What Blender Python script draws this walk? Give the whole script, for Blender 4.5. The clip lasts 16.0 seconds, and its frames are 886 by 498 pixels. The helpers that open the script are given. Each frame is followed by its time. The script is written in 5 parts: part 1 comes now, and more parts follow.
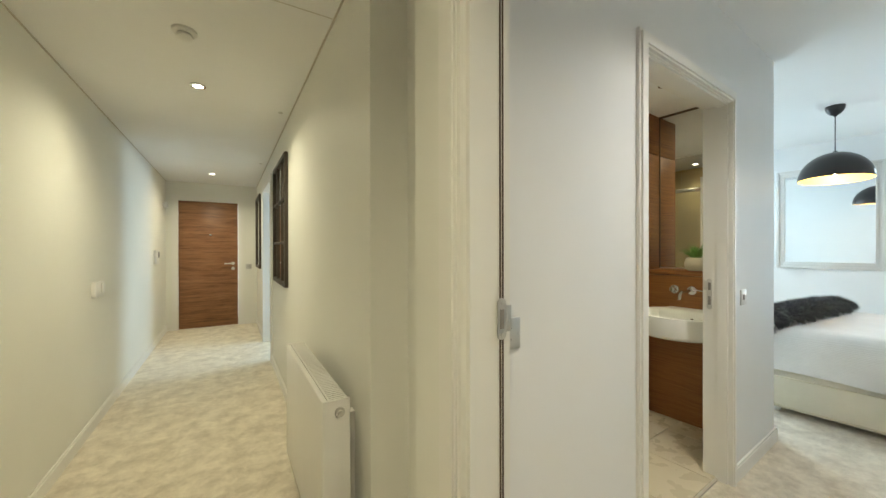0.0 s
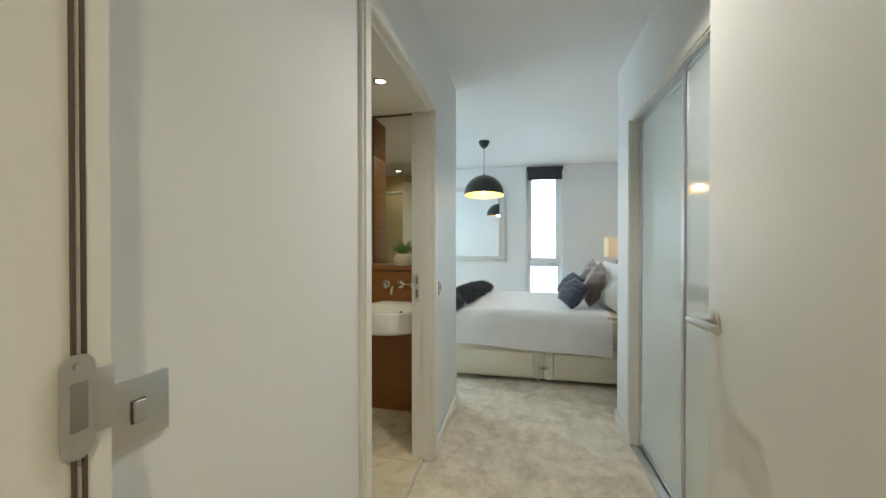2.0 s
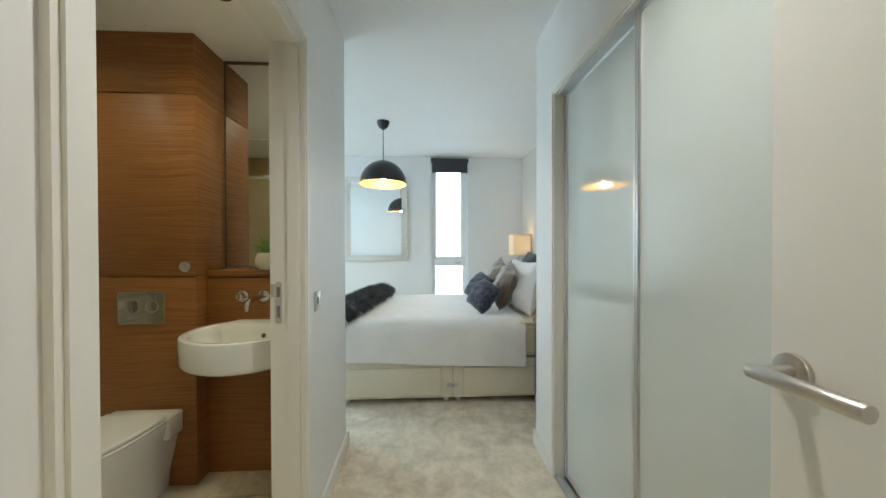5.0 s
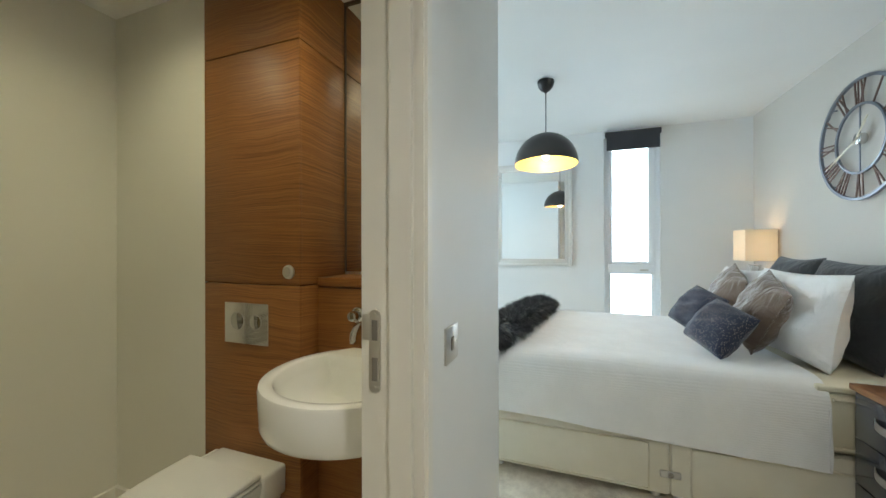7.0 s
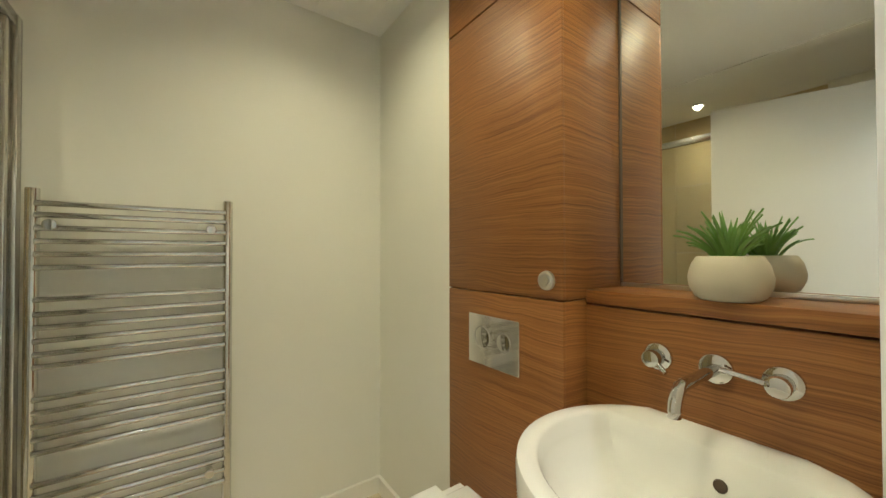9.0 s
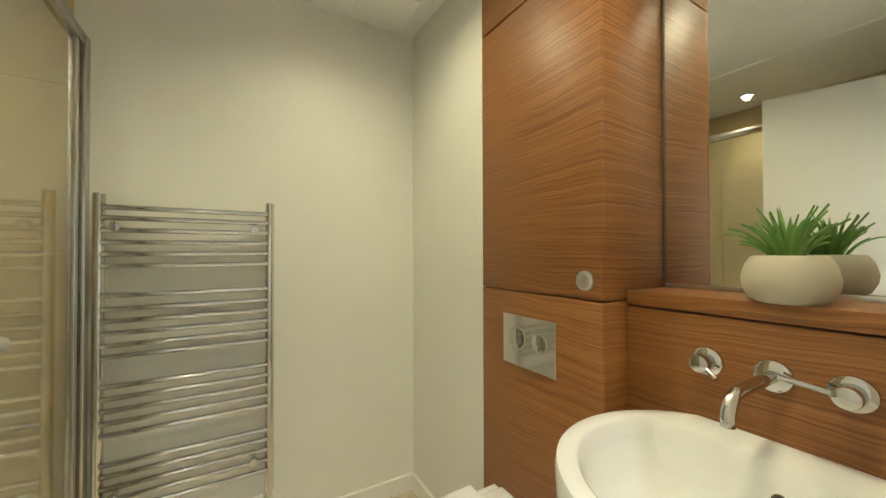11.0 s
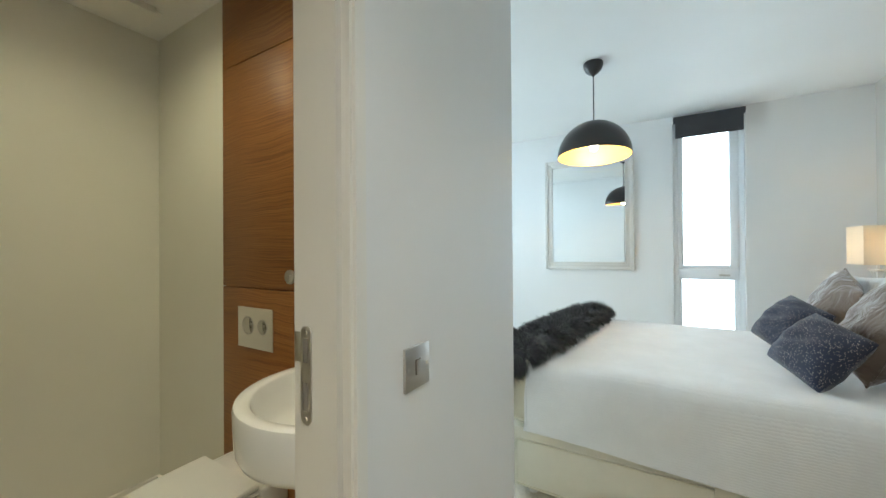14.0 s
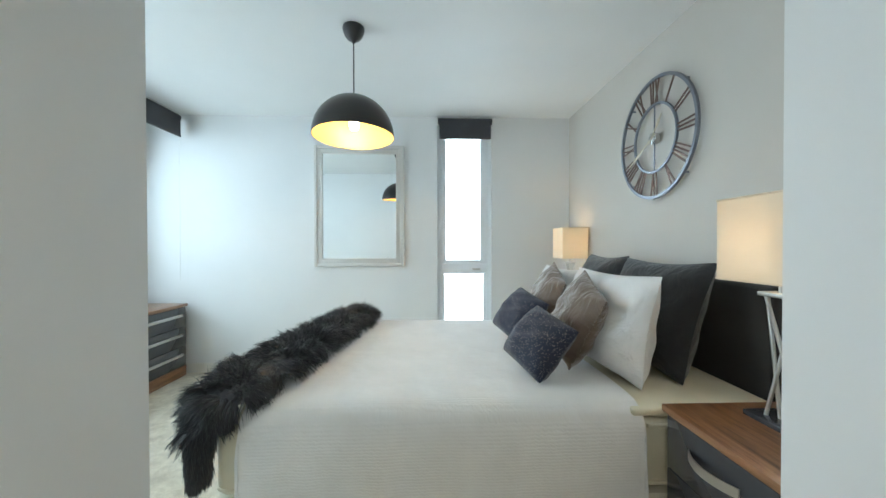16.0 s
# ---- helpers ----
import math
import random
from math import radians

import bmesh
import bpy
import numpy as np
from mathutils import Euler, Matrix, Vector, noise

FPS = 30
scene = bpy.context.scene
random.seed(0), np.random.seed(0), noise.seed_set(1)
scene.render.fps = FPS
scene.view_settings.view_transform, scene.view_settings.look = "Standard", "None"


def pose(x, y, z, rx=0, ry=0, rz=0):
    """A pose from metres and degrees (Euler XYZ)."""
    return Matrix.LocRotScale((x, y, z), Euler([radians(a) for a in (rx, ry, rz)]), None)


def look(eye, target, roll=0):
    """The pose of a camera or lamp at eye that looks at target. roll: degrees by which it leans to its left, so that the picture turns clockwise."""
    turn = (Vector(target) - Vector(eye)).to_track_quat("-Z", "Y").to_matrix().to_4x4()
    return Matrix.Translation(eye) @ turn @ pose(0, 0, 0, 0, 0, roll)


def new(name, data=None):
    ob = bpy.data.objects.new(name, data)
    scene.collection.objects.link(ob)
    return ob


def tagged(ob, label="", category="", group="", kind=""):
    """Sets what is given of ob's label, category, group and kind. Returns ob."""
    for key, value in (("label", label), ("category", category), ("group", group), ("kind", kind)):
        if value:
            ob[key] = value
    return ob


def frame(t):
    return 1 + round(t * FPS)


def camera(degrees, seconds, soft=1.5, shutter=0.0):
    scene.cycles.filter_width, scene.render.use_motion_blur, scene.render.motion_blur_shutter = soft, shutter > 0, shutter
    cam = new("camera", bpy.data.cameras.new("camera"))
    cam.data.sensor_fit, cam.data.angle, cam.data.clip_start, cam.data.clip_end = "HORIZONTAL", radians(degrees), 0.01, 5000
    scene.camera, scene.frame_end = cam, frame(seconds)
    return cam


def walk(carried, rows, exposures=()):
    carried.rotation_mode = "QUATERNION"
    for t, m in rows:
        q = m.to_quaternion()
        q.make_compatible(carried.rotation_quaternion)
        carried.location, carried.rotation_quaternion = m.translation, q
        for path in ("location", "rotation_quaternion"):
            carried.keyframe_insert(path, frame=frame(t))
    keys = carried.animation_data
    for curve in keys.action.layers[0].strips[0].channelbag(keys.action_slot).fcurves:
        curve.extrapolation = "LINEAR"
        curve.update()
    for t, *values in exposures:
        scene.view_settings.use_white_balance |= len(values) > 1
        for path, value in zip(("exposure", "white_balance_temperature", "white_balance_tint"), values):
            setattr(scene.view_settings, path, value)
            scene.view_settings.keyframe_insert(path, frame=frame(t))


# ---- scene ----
cam = camera(102.1, 16.0)
PATH = [
    (0, (0.506, 0.45, 1.279), (1.643, 2.095, 1.274), -0.1),
    (0.5, (0.624, 0.509, 1.277), (2.147, 1.806, 1.261), -0.0),
    (1, (0.725, 0.573, 1.272), (2.495, 1.505, 1.258), -0.1),
    (1.5, (0.785, 0.624, 1.265), (2.68, 1.262, 1.252), -0.0),
    (2, (0.828, 0.65, 1.263), (2.783, 1.073, 1.248), -0.0),
    (2.5, (0.864, 0.654, 1.26), (2.847, 0.915, 1.245), 0.0),
    (3, (0.9, 0.652, 1.258), (2.896, 0.777, 1.24), 0.0),
    (3.5, (0.96, 0.653, 1.254), (2.96, 0.67, 1.235), 0.0),
    (4, (1.061, 0.653, 1.252), (3.059, 0.57, 1.231), 0.0),
    (4.2, (1.118, 0.655, 1.252), (3.114, 0.531, 1.231), -0.1),
    (6.3, (1.963, 0.761, 1.236), (3.961, 0.845, 1.224), -0.0),
    (6.5, (2.044, 0.784, 1.235), (4.029, 1.022, 1.227), -0.1),
    (7, (2.237, 0.871, 1.228), (4.115, 1.559, 1.226), -0.1),
    (7.5, (2.373, 1.0, 1.22), (4.037, 2.11, 1.225), -0.2),
    (8, (2.459, 1.135, 1.219), (3.906, 2.515, 1.233), -0.2),
    (8.5, (2.503, 1.215, 1.217), (3.77, 2.762, 1.238), -0.1),
    (9, (2.52, 1.257, 1.214), (3.675, 2.89, 1.24), -0.1),
    (9.5, (2.532, 1.278, 1.211), (3.621, 2.956, 1.244), -0.1),
    (10, (2.535, 1.285, 1.209), (3.585, 2.986, 1.245), -0.0),
    (10.2, (2.533, 1.284, 1.209), (3.572, 2.993, 1.242), 0.0),
    (12.5, (2.422, 1.103, 1.232), (3.431, 2.83, 1.252), -0.2),
    (13, (2.403, 0.993, 1.235), (3.566, 2.62, 1.259), -0.3),
    (13.5, (2.411, 0.859, 1.236), (3.845, 2.253, 1.258), -0.3),
    (14, (2.458, 0.735, 1.232), (4.184, 1.745, 1.244), -0.4),
    (14.5, (2.572, 0.674, 1.234), (4.489, 1.242, 1.227), -0.1),
    (15, (2.731, 0.645, 1.234), (4.718, 0.876, 1.222), -0.1),
    (15.5, (2.857, 0.634, 1.233), (4.857, 0.657, 1.218), -0.2),
    (16, (2.963, 0.619, 1.234), (4.962, 0.557, 1.214), -0.1),
]
EXPOSURES = [(0.0, 0.44), (0.5, 0.32), (1.0, 0.16), (2.5, 0.07), (3.5, 0.05), (6.3, 0.16), (7.0, 0.16), (7.5, 0.18), (8.0, 0.34), (8.5, 0.76),
             (9.0, 0.90), (10.2, 1.04), (12.3, 1.04), (12.5, 0.99), (13.0, 0.77), (13.5, 0.48), (14.0, 0.24), (14.5, 0.10), (16.0, 0.04)]
walk(cam, [(t, look(eye, target, roll)) for t, eye, target, roll in PATH], EXPOSURES)

# ---- world, sun and lamps ----
world = bpy.data.worlds.new("sky")
scene.world = world
world.use_nodes = True
wn, wl = world.node_tree.nodes, world.node_tree.links
sky = wn.new("ShaderNodeTexSky")
sky.sky_type, sky.sun_disc = "NISHITA", False
sky.sun_elevation, sky.sun_rotation = radians(38), radians(150)
wl.new(sky.outputs[0], wn["Background"].inputs[0])
wn["Background"].inputs[1].default_value = 0.12
sun_data = bpy.data.lights.new("sun", "SUN")
sun_data.energy, sun_data.angle, sun_data.color = 1.0, radians(10), (1.0, 0.95, 0.88)
sun = new("sun", sun_data)
sun.matrix_world = look((0, 0, 20), (8, 14, 0))


def window_light(name, m, w, h, watts, color=(0.63, 0.865, 1.0)):
    d = bpy.data.lights.new(name, "AREA")
    d.shape, d.size, d.size_y, d.energy, d.color = "RECTANGLE", w, h, watts, color
    ob = new(name, d)
    ob.matrix_world = m
    return ob


WARM = (1.0, 0.925, 0.65)


def spot(name, x, y, z, watts, color=WARM, degrees=120, blend=0.9, size=0.03):
    d = bpy.data.lights.new(name, "SPOT")
    d.energy, d.color, d.spot_size, d.spot_blend, d.shadow_soft_size = watts, color, radians(degrees), blend, size
    ob = new(name, d)
    ob.matrix_world = pose(x, y, z)
    return ob


def bulb(name, x, y, z, watts, color=WARM, size=0.04):
    d = bpy.data.lights.new(name, "POINT")
    d.energy, d.color, d.shadow_soft_size = watts, color, size
    ob = new(name, d)
    ob.matrix_world = pose(x, y, z)
    return ob


# ---- materials ----
def material(name, color, rough=0.5, metal=0.0, coat=0.0, trans=0.0, emit=0.0, emit_color=None, sheen=0.0, spec=None):
    m = bpy.data.materials.new(name)
    m.use_nodes = True
    b = m.node_tree.nodes["Principled BSDF"]
    b.inputs["Base Color"].default_value = (*color, 1)
    b.inputs["Roughness"].default_value = rough
    b.inputs["Metallic"].default_value = metal
    b.inputs["Coat Weight"].default_value = coat
    b.inputs["Transmission Weight"].default_value = trans
    b.inputs["Sheen Weight"].default_value = sheen
    if spec is not None:
        b.inputs["Specular IOR Level"].default_value = spec
    if emit:
        b.inputs["Emission Color"].default_value = (*(emit_color or color), 1)
        b.inputs["Emission Strength"].default_value = emit
    return m


def nodes_of(m):
    return m.node_tree.nodes, m.node_tree.links, m.node_tree.nodes["Principled BSDF"]


def coords(m, scale=(1, 1, 1), rot=(0, 0, 0), world_space=True):
    n, l, _ = nodes_of(m)
    mp = n.new("ShaderNodeMapping")
    mp.inputs["Scale"].default_value = scale
    mp.inputs["Rotation"].default_value = rot
    if world_space:
        src = n.new("ShaderNodeNewGeometry").outputs["Position"]
    else:
        src = n.new("ShaderNodeTexCoord").outputs["Object"]
    l.new(src, mp.inputs["Vector"])
    return mp.outputs["Vector"]


def noise_tex(m, vec, scale, detail=4.0, rough=0.55, dist=0.0):
    n, l, _ = nodes_of(m)
    t = n.new("ShaderNodeTexNoise")
    t.inputs["Scale"].default_value = scale
    t.inputs["Detail"].default_value = detail
    t.inputs["Roughness"].default_value = rough
    t.inputs["Distortion"].default_value = dist
    l.new(vec, t.inputs["Vector"])
    return t.outputs["Fac"]


def ramp(m, fac, stops):
    n, l, _ = nodes_of(m)
    r = n.new("ShaderNodeValToRGB")
    e = r.color_ramp.elements
    while len(e) < len(stops):
        e.new(0.5)
    for el, (p, c) in zip(e, stops):
        el.position, el.color = p, (*c, 1)
    l.new(fac, r.inputs["Fac"])
    return r.outputs["Color"]


def bump(m, height, strength=0.2, dist=0.01, after=None):
    n, l, b = nodes_of(m)
    k = n.new("ShaderNodeBump")
    k.inputs["Strength"].default_value = strength
    k.inputs["Distance"].default_value = dist
    l.new(height, k.inputs["Height"])
    if after is not None:
        l.new(after, k.inputs["Normal"])
    l.new(k.outputs["Normal"], b.inputs["Normal"])
    return k.outputs["Normal"]


def to_rough(m, fac, lo, hi):
    n, l, b = nodes_of(m)
    r = n.new("ShaderNodeMapRange")
    r.inputs["To Min"].default_value, r.inputs["To Max"].default_value = lo, hi
    l.new(fac, r.inputs["Value"])
    l.new(r.outputs["Result"], b.inputs["Roughness"])


def paint(name, color, rough=0.55, var=0.03):
    m = material(name, color, rough)
    n, l, b = nodes_of(m)
    v = coords(m)
    big = noise_tex(m, v, 1.3, 3)
    c0 = tuple(max(0, c - var) for c in color)
    l.new(ramp(m, big, [(0.3, c0), (0.7, color)]), b.inputs["Base Color"])
    fine = noise_tex(m, v, 260, 2)
    bump(m, fine, 0.06, 0.002)
    to_rough(m, noise_tex(m, v, 9, 3), rough - 0.06, rough + 0.06)
    return m


def carpet_material(name, dark, light):
    m = material(name, light, 0.95, sheen=0.25)
    n, l, b = nodes_of(m)
    v = coords(m)
    patch = noise_tex(m, v, 7.5, 9, 0.72, 0.15)
    grain = noise_tex(m, v, 210, 2)
    mix = n.new("ShaderNodeMath")
    mix.operation = "MULTIPLY_ADD"
    l.new(grain, mix.inputs[0])
    mix.inputs[1].default_value = 0.35
    l.new(patch, mix.inputs[2])
    l.new(ramp(m, mix.outputs[0], [(0.54, dark), (0.82, light)]), b.inputs["Base Color"])
    k = bump(m, noise_tex(m, v, 320, 2), 0.5, 0.006)
    bump(m, noise_tex(m, v, 6.0, 5, 0.6, 0.8), 0.14, 0.03, k)
    return m


def wood_material(name, dark, mid, light, scale=(3.0, 3.0, 55.0), rough=0.35, coat=0.1, rot=(0, 0, 0), world_space=True):
    m = material(name, mid, rough, coat=coat)
    n, l, b = nodes_of(m)
    v = coords(m, (1, 1, 1), rot, world_space)
    warp = n.new("ShaderNodeTexNoise")
    warp.inputs["Scale"].default_value = 3.0
    warp.inputs["Detail"].default_value = 3
    l.new(v, warp.inputs["Vector"])
    add = n.new("ShaderNodeVectorMath")
    add.operation = "MULTIPLY_ADD"
    l.new(warp.outputs["Color"], add.inputs[0])
    add.inputs[1].default_value = (0.0, 0.0, 0.055)
    l.new(v, add.inputs[2])
    mp = n.new("ShaderNodeMapping")
    mp.inputs["Scale"].default_value = scale
    l.new(add.outputs[0], mp.inputs["Vector"])
    g1 = noise_tex(m, mp.outputs["Vector"], 1.0, 6, 0.65)
    mp2 = n.new("ShaderNodeMapping")
    mp2.inputs["Scale"].default_value = tuple(s * 5 for s in scale)
    l.new(add.outputs[0], mp2.inputs["Vector"])
    g2 = noise_tex(m, mp2.outputs["Vector"], 1.0, 3)
    mm = n.new("ShaderNodeMath")
    mm.operation = "MULTIPLY_ADD"
    l.new(g2, mm.inputs[0])
    mm.inputs[1].default_value = 0.30
    l.new(g1, mm.inputs[2])
    l.new(ramp(m, mm.outputs[0], [(0.46, dark), (0.62, mid), (0.84, light)]), b.inputs["Base Color"])
    bump(m, mm.outputs[0], 0.10, 0.003)
    to_rough(m, g1, rough - 0.06, rough + 0.10)
    return m


def fabric(name, color, dark, scale=400, rough=0.85, sheen=0.2, strength=0.4, folds=0.0):
    m = material(name, color, rough, sheen=sheen)
    n, l, b = nodes_of(m)
    v = coords(m, world_space=False)
    f = noise_tex(m, v, 6, 4)
    l.new(ramp(m, f, [(0.3, dark), (0.7, color)]), b.inputs["Base Color"])
    k = bump(m, noise_tex(m, v, scale, 2), strength, 0.002)
    if folds:
        bump(m, noise_tex(m, v, 9, 3, 0.5, 1.0), folds, 0.03, k)
    return m


WHITE_WALL = paint("white_wall_paint", (0.80, 0.795, 0.785))
HALL_WALL = paint("warm_cream_wall_paint", (0.79, 0.78, 0.715))
GREY_WALL = paint("pale_taupe_wall_paint", (0.60, 0.555, 0.50))
CEILING = paint("ceiling_paint", (0.85, 0.845, 0.83), 0.7)
TRIM = paint("satin_white_trim_paint", (0.80, 0.78, 0.73), 0.33, 0.02)
DOOR_WHITE = paint("white_door_paint", (0.76, 0.75, 0.70), 0.42, 0.02)
# flat grey standing in for shade in narrow gaps; the threshold takes it too
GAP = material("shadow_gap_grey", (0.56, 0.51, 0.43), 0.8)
GAP_DARK = material("dark_latch_recess", (0.22, 0.20, 0.18), 0.6)
SEAL = material("brown_draught_seal", (0.10, 0.07, 0.05), 0.7)
CARPET = carpet_material("beige_carpet_pile", (0.52, 0.445, 0.335), (0.81, 0.735, 0.595))
WALNUT = wood_material("walnut_veneer", (0.135, 0.048, 0.012), (0.255, 0.100, 0.027), (0.38, 0.165, 0.050), (1.8, 1.8, 240.0), 0.45, 0.0)
OAK_DOOR = wood_material("entrance_door_veneer", (0.13, 0.052, 0.020), (0.235, 0.100, 0.040), (0.33, 0.155, 0.068), (2.5, 2.5, 40.0), 0.4, 0.0)
WOOD_TOP = wood_material("walnut_furniture_top", (0.11, 0.045, 0.018), (0.24, 0.105, 0.045), (0.36, 0.18, 0.085), (2.0, 34.0, 34.0), 0.3, 0.1)
CHROME = material("chrome", (0.62, 0.61, 0.59), 0.06, 1.0)
PLATE = material("polished_steel_plate", (0.88, 0.86, 0.83), 0.10, 1.0)
STEEL = material("satin_steel", (0.62, 0.60, 0.57), 0.32, 1.0)
ALU = material("satin_aluminium", (0.72, 0.73, 0.74), 0.28, 1.0)
PLASTIC = material("white_plastic", (0.80, 0.79, 0.76), 0.35)
CERAMIC = material("white_glazed_ceramic", (0.85, 0.855, 0.84), 0.06, coat=0.4)
MIRROR = material("mirror_silver", (0.88, 0.90, 0.89), 0.015, 1.0)
BACK_GLASS = material("pale_back_painted_glass", (0.66, 0.72, 0.70), 0.06, coat=0.6)
GLASS = material("clear_glass", (0.97, 0.99, 0.98), 0.0, trans=1.0)
GREY_GLOSS = material("dark_grey_gloss_lacquer", (0.050, 0.052, 0.060), 0.14, coat=0.5)
BLACK_SHADE = material("dark_bronze_metal_shade", (0.055, 0.052, 0.052), 0.30, 0.6)
GOLD_LEAF = material("gold_leaf_lining", (0.90, 0.62, 0.20), 0.5, 0.3)
BLIND = fabric("charcoal_blind_fabric", (0.045, 0.045, 0.052), (0.035, 0.035, 0.04), 500)
TILE = paint("cream_floor_tile", (0.66, 0.58, 0.43), 0.28, 0.018)
SHOWER_TILE = paint("beige_shower_tile", (0.58, 0.47, 0.28), 0.25, 0.018)
GROUT = material("pale_grout", (0.62, 0.58, 0.50), 0.9)
COVER = fabric("white_cotton_bedcover", (0.84, 0.83, 0.81), (0.78, 0.77, 0.75), 300, 0.9)
MATTRESS = fabric("cream_mattress_ticking", (0.72, 0.66, 0.50), (0.66, 0.60, 0.44), 300, 0.8)
BED_BASE = fabric("ivory_bed_base_fabric", (0.74, 0.69, 0.56), (0.69, 0.64, 0.51), 350, 0.8)
DARK_FAB = fabric("charcoal_linen", (0.030, 0.032, 0.036), (0.018, 0.019, 0.022), 260, 0.9, 0.3, 0.6, 0.5)
HEADBOARD = fabric("black_headboard_weave", (0.022, 0.020, 0.019), (0.012, 0.011, 0.011), 300, 0.85)
WHITE_PILLOW = fabric("white_pillow_cotton", (0.84, 0.83, 0.82), (0.80, 0.79, 0.78), 300, 0.9, 0.2, 0.3, 0.7)
BROWN_VELVET = fabric("taupe_brown_velvet", (0.20, 0.135, 0.095), (0.11, 0.070, 0.048), 200, 0.5, 0.6, 0.3, 0.9)
FUR = material("charcoal_long_fur", (0.040, 0.042, 0.046), 0.5, sheen=0.25)
CLOCK_METAL = material("pewter_clock_metal", (0.22, 0.235, 0.27), 0.30, 0.9)
HAND_METAL = material("pale_brass_hands", (0.62, 0.55, 0.42), 0.3, 0.9)
COPPER = material("aged_copper_numerals", (0.17, 0.105, 0.085), 0.4, 0.8)
MIRROR_FRAME = paint("grey_beige_mirror_frame", (0.69, 0.66, 0.62), 0.4)
BLACK = material("black_plastic", (0.02, 0.02, 0.02), 0.5)
LEAF = material("fresh_green_leaf", (0.17, 0.35, 0.08), 0.45)
POT = paint("rough_cream_stoneware", (0.66, 0.61, 0.50), 0.8, 0.12)
LAMP_GLOW = material("downlight_lens", (1, 1, 1), 0.4, emit=12.0, emit_color=(1.0, 0.93, 0.80))
SHADE_LINEN = fabric("cream_linen_shade", (0.78, 0.70, 0.58), (0.73, 0.65, 0.52), 300)
b_ = SHADE_LINEN.node_tree.nodes["Principled BSDF"]
# weak warm emission of the cloth itself, added to the bulb's glow through it
b_.inputs["Emission Color"].default_value = (1.0, 0.70, 0.38, 1)
b_.inputs["Emission Strength"].default_value = 0.06
n_, l_ = SHADE_LINEN.node_tree.nodes, SHADE_LINEN.node_tree.links
tl_, mx_ = n_.new("ShaderNodeBsdfTranslucent"), n_.new("ShaderNodeMixShader")
tl_.inputs["Color"].default_value = (0.86, 0.80, 0.70, 1)
mx_.inputs["Fac"].default_value = 0.42
l_.new(b_.outputs[0], mx_.inputs[1])
l_.new(tl_.outputs[0], mx_.inputs[2])
l_.new(mx_.outputs[0], n_["Material Output"].inputs["Surface"])
FRAME_METAL = material("polished_shower_frame", (0.58, 0.56, 0.52), 0.2, 1.0)
UPVC = material("white_window_frame", (0.86, 0.88, 0.90), 0.35)
SEQUIN = material("navy_sequin_fabric", (0.030, 0.036, 0.060), 0.7, sheen=0.2)
n_, l_, b_ = nodes_of(SEQUIN)
vo = n_.new("ShaderNodeTexVoronoi")
vo.inputs["Scale"].default_value = 150
l_.new(coords(SEQUIN, world_space=False), vo.inputs["Vector"])
spots = ramp(SEQUIN, vo.outputs["Distance"], [(0.16, (0.50, 0.44, 0.40)), (0.26, (0.016, 0.021, 0.048))])
l_.new(spots, b_.inputs["Base Color"])
# woven ribs of the bedcover
n_, l_, b_ = nodes_of(COVER)
wv = n_.new("ShaderNodeTexWave")
wv.inputs["Scale"].default_value = 32
wv.inputs["Distortion"].default_value = 3.5
wv.inputs["Detail"].default_value = 2
wv.inputs["Detail Scale"].default_value = 2.5
wv.bands_direction = "Z"
cv = coords(COVER, (1, 1, 1), world_space=False)
# the ribs follow the cloth round the edge: depth and height share one measure
sp = n_.new("ShaderNodeSeparateXYZ")
l_.new(cv, sp.inputs[0])
ad = n_.new("ShaderNodeMath")
ad.operation = "SUBTRACT"
l_.new(sp.outputs["Z"], ad.inputs[0])
l_.new(sp.outputs["X"], ad.inputs[1])
cb = n_.new("ShaderNodeCombineXYZ")
l_.new(sp.outputs["Y"], cb.inputs["Y"])
l_.new(ad.outputs[0], cb.inputs["Z"])
l_.new(cb.outputs[0], wv.inputs["Vector"])
kk = bump(COVER, wv.outputs["Fac"], 0.20, 0.004)
bump(COVER, noise_tex(COVER, cv, 5, 3), 0.25, 0.03, kk)


# ---- builders ----
def box(x0, x1, y0, y1, z0, z1, bev=0.0, bm=None, seg=2):
    own = bmesh.new()
    r = bmesh.ops.create_cube(own, size=1)
    bmesh.ops.scale(own, vec=(x1 - x0, y1 - y0, z1 - z0), verts=own.verts)
    bmesh.ops.translate(own, vec=((x0 + x1) / 2, (y0 + y1) / 2, (z0 + z1) / 2), verts=own.verts)
    if bev:
        bmesh.ops.bevel(own, geom=own.edges[:], offset=bev, segments=seg, affect="EDGES", profile=0.5)
    return merge(bm, own)


def merge(bm, own, m=None):
    if m is not None:
        bmesh.ops.transform(own, matrix=m, verts=own.verts)
    if bm is None:
        return own
    tmp = bpy.data.meshes.new("tmp")
    own.to_mesh(tmp)
    own.free()
    bm.from_mesh(tmp)
    bpy.data.meshes.remove(tmp)
    return bm


def cyl(p, q, r, bm=None, seg=20, r2=None, bev=0.0):
    p, q = Vector(p), Vector(q)
    own = bmesh.new()
    bmesh.ops.create_cone(own, cap_ends=True, segments=seg, radius1=r, radius2=r if r2 is None else r2, depth=(q - p).length)
    if bev:
        es = [e for e in own.edges if len(e.link_faces) == 2 and any(len(f.verts) > 4 for f in e.link_faces)]
        bmesh.ops.bevel(own, geom=es, offset=bev, segments=2, affect="EDGES", profile=0.5)
    rot = (q - p).to_track_quat("Z", "Y").to_matrix().to_4x4()
    return merge(bm, own, Matrix.Translation((p + q) / 2) @ rot)


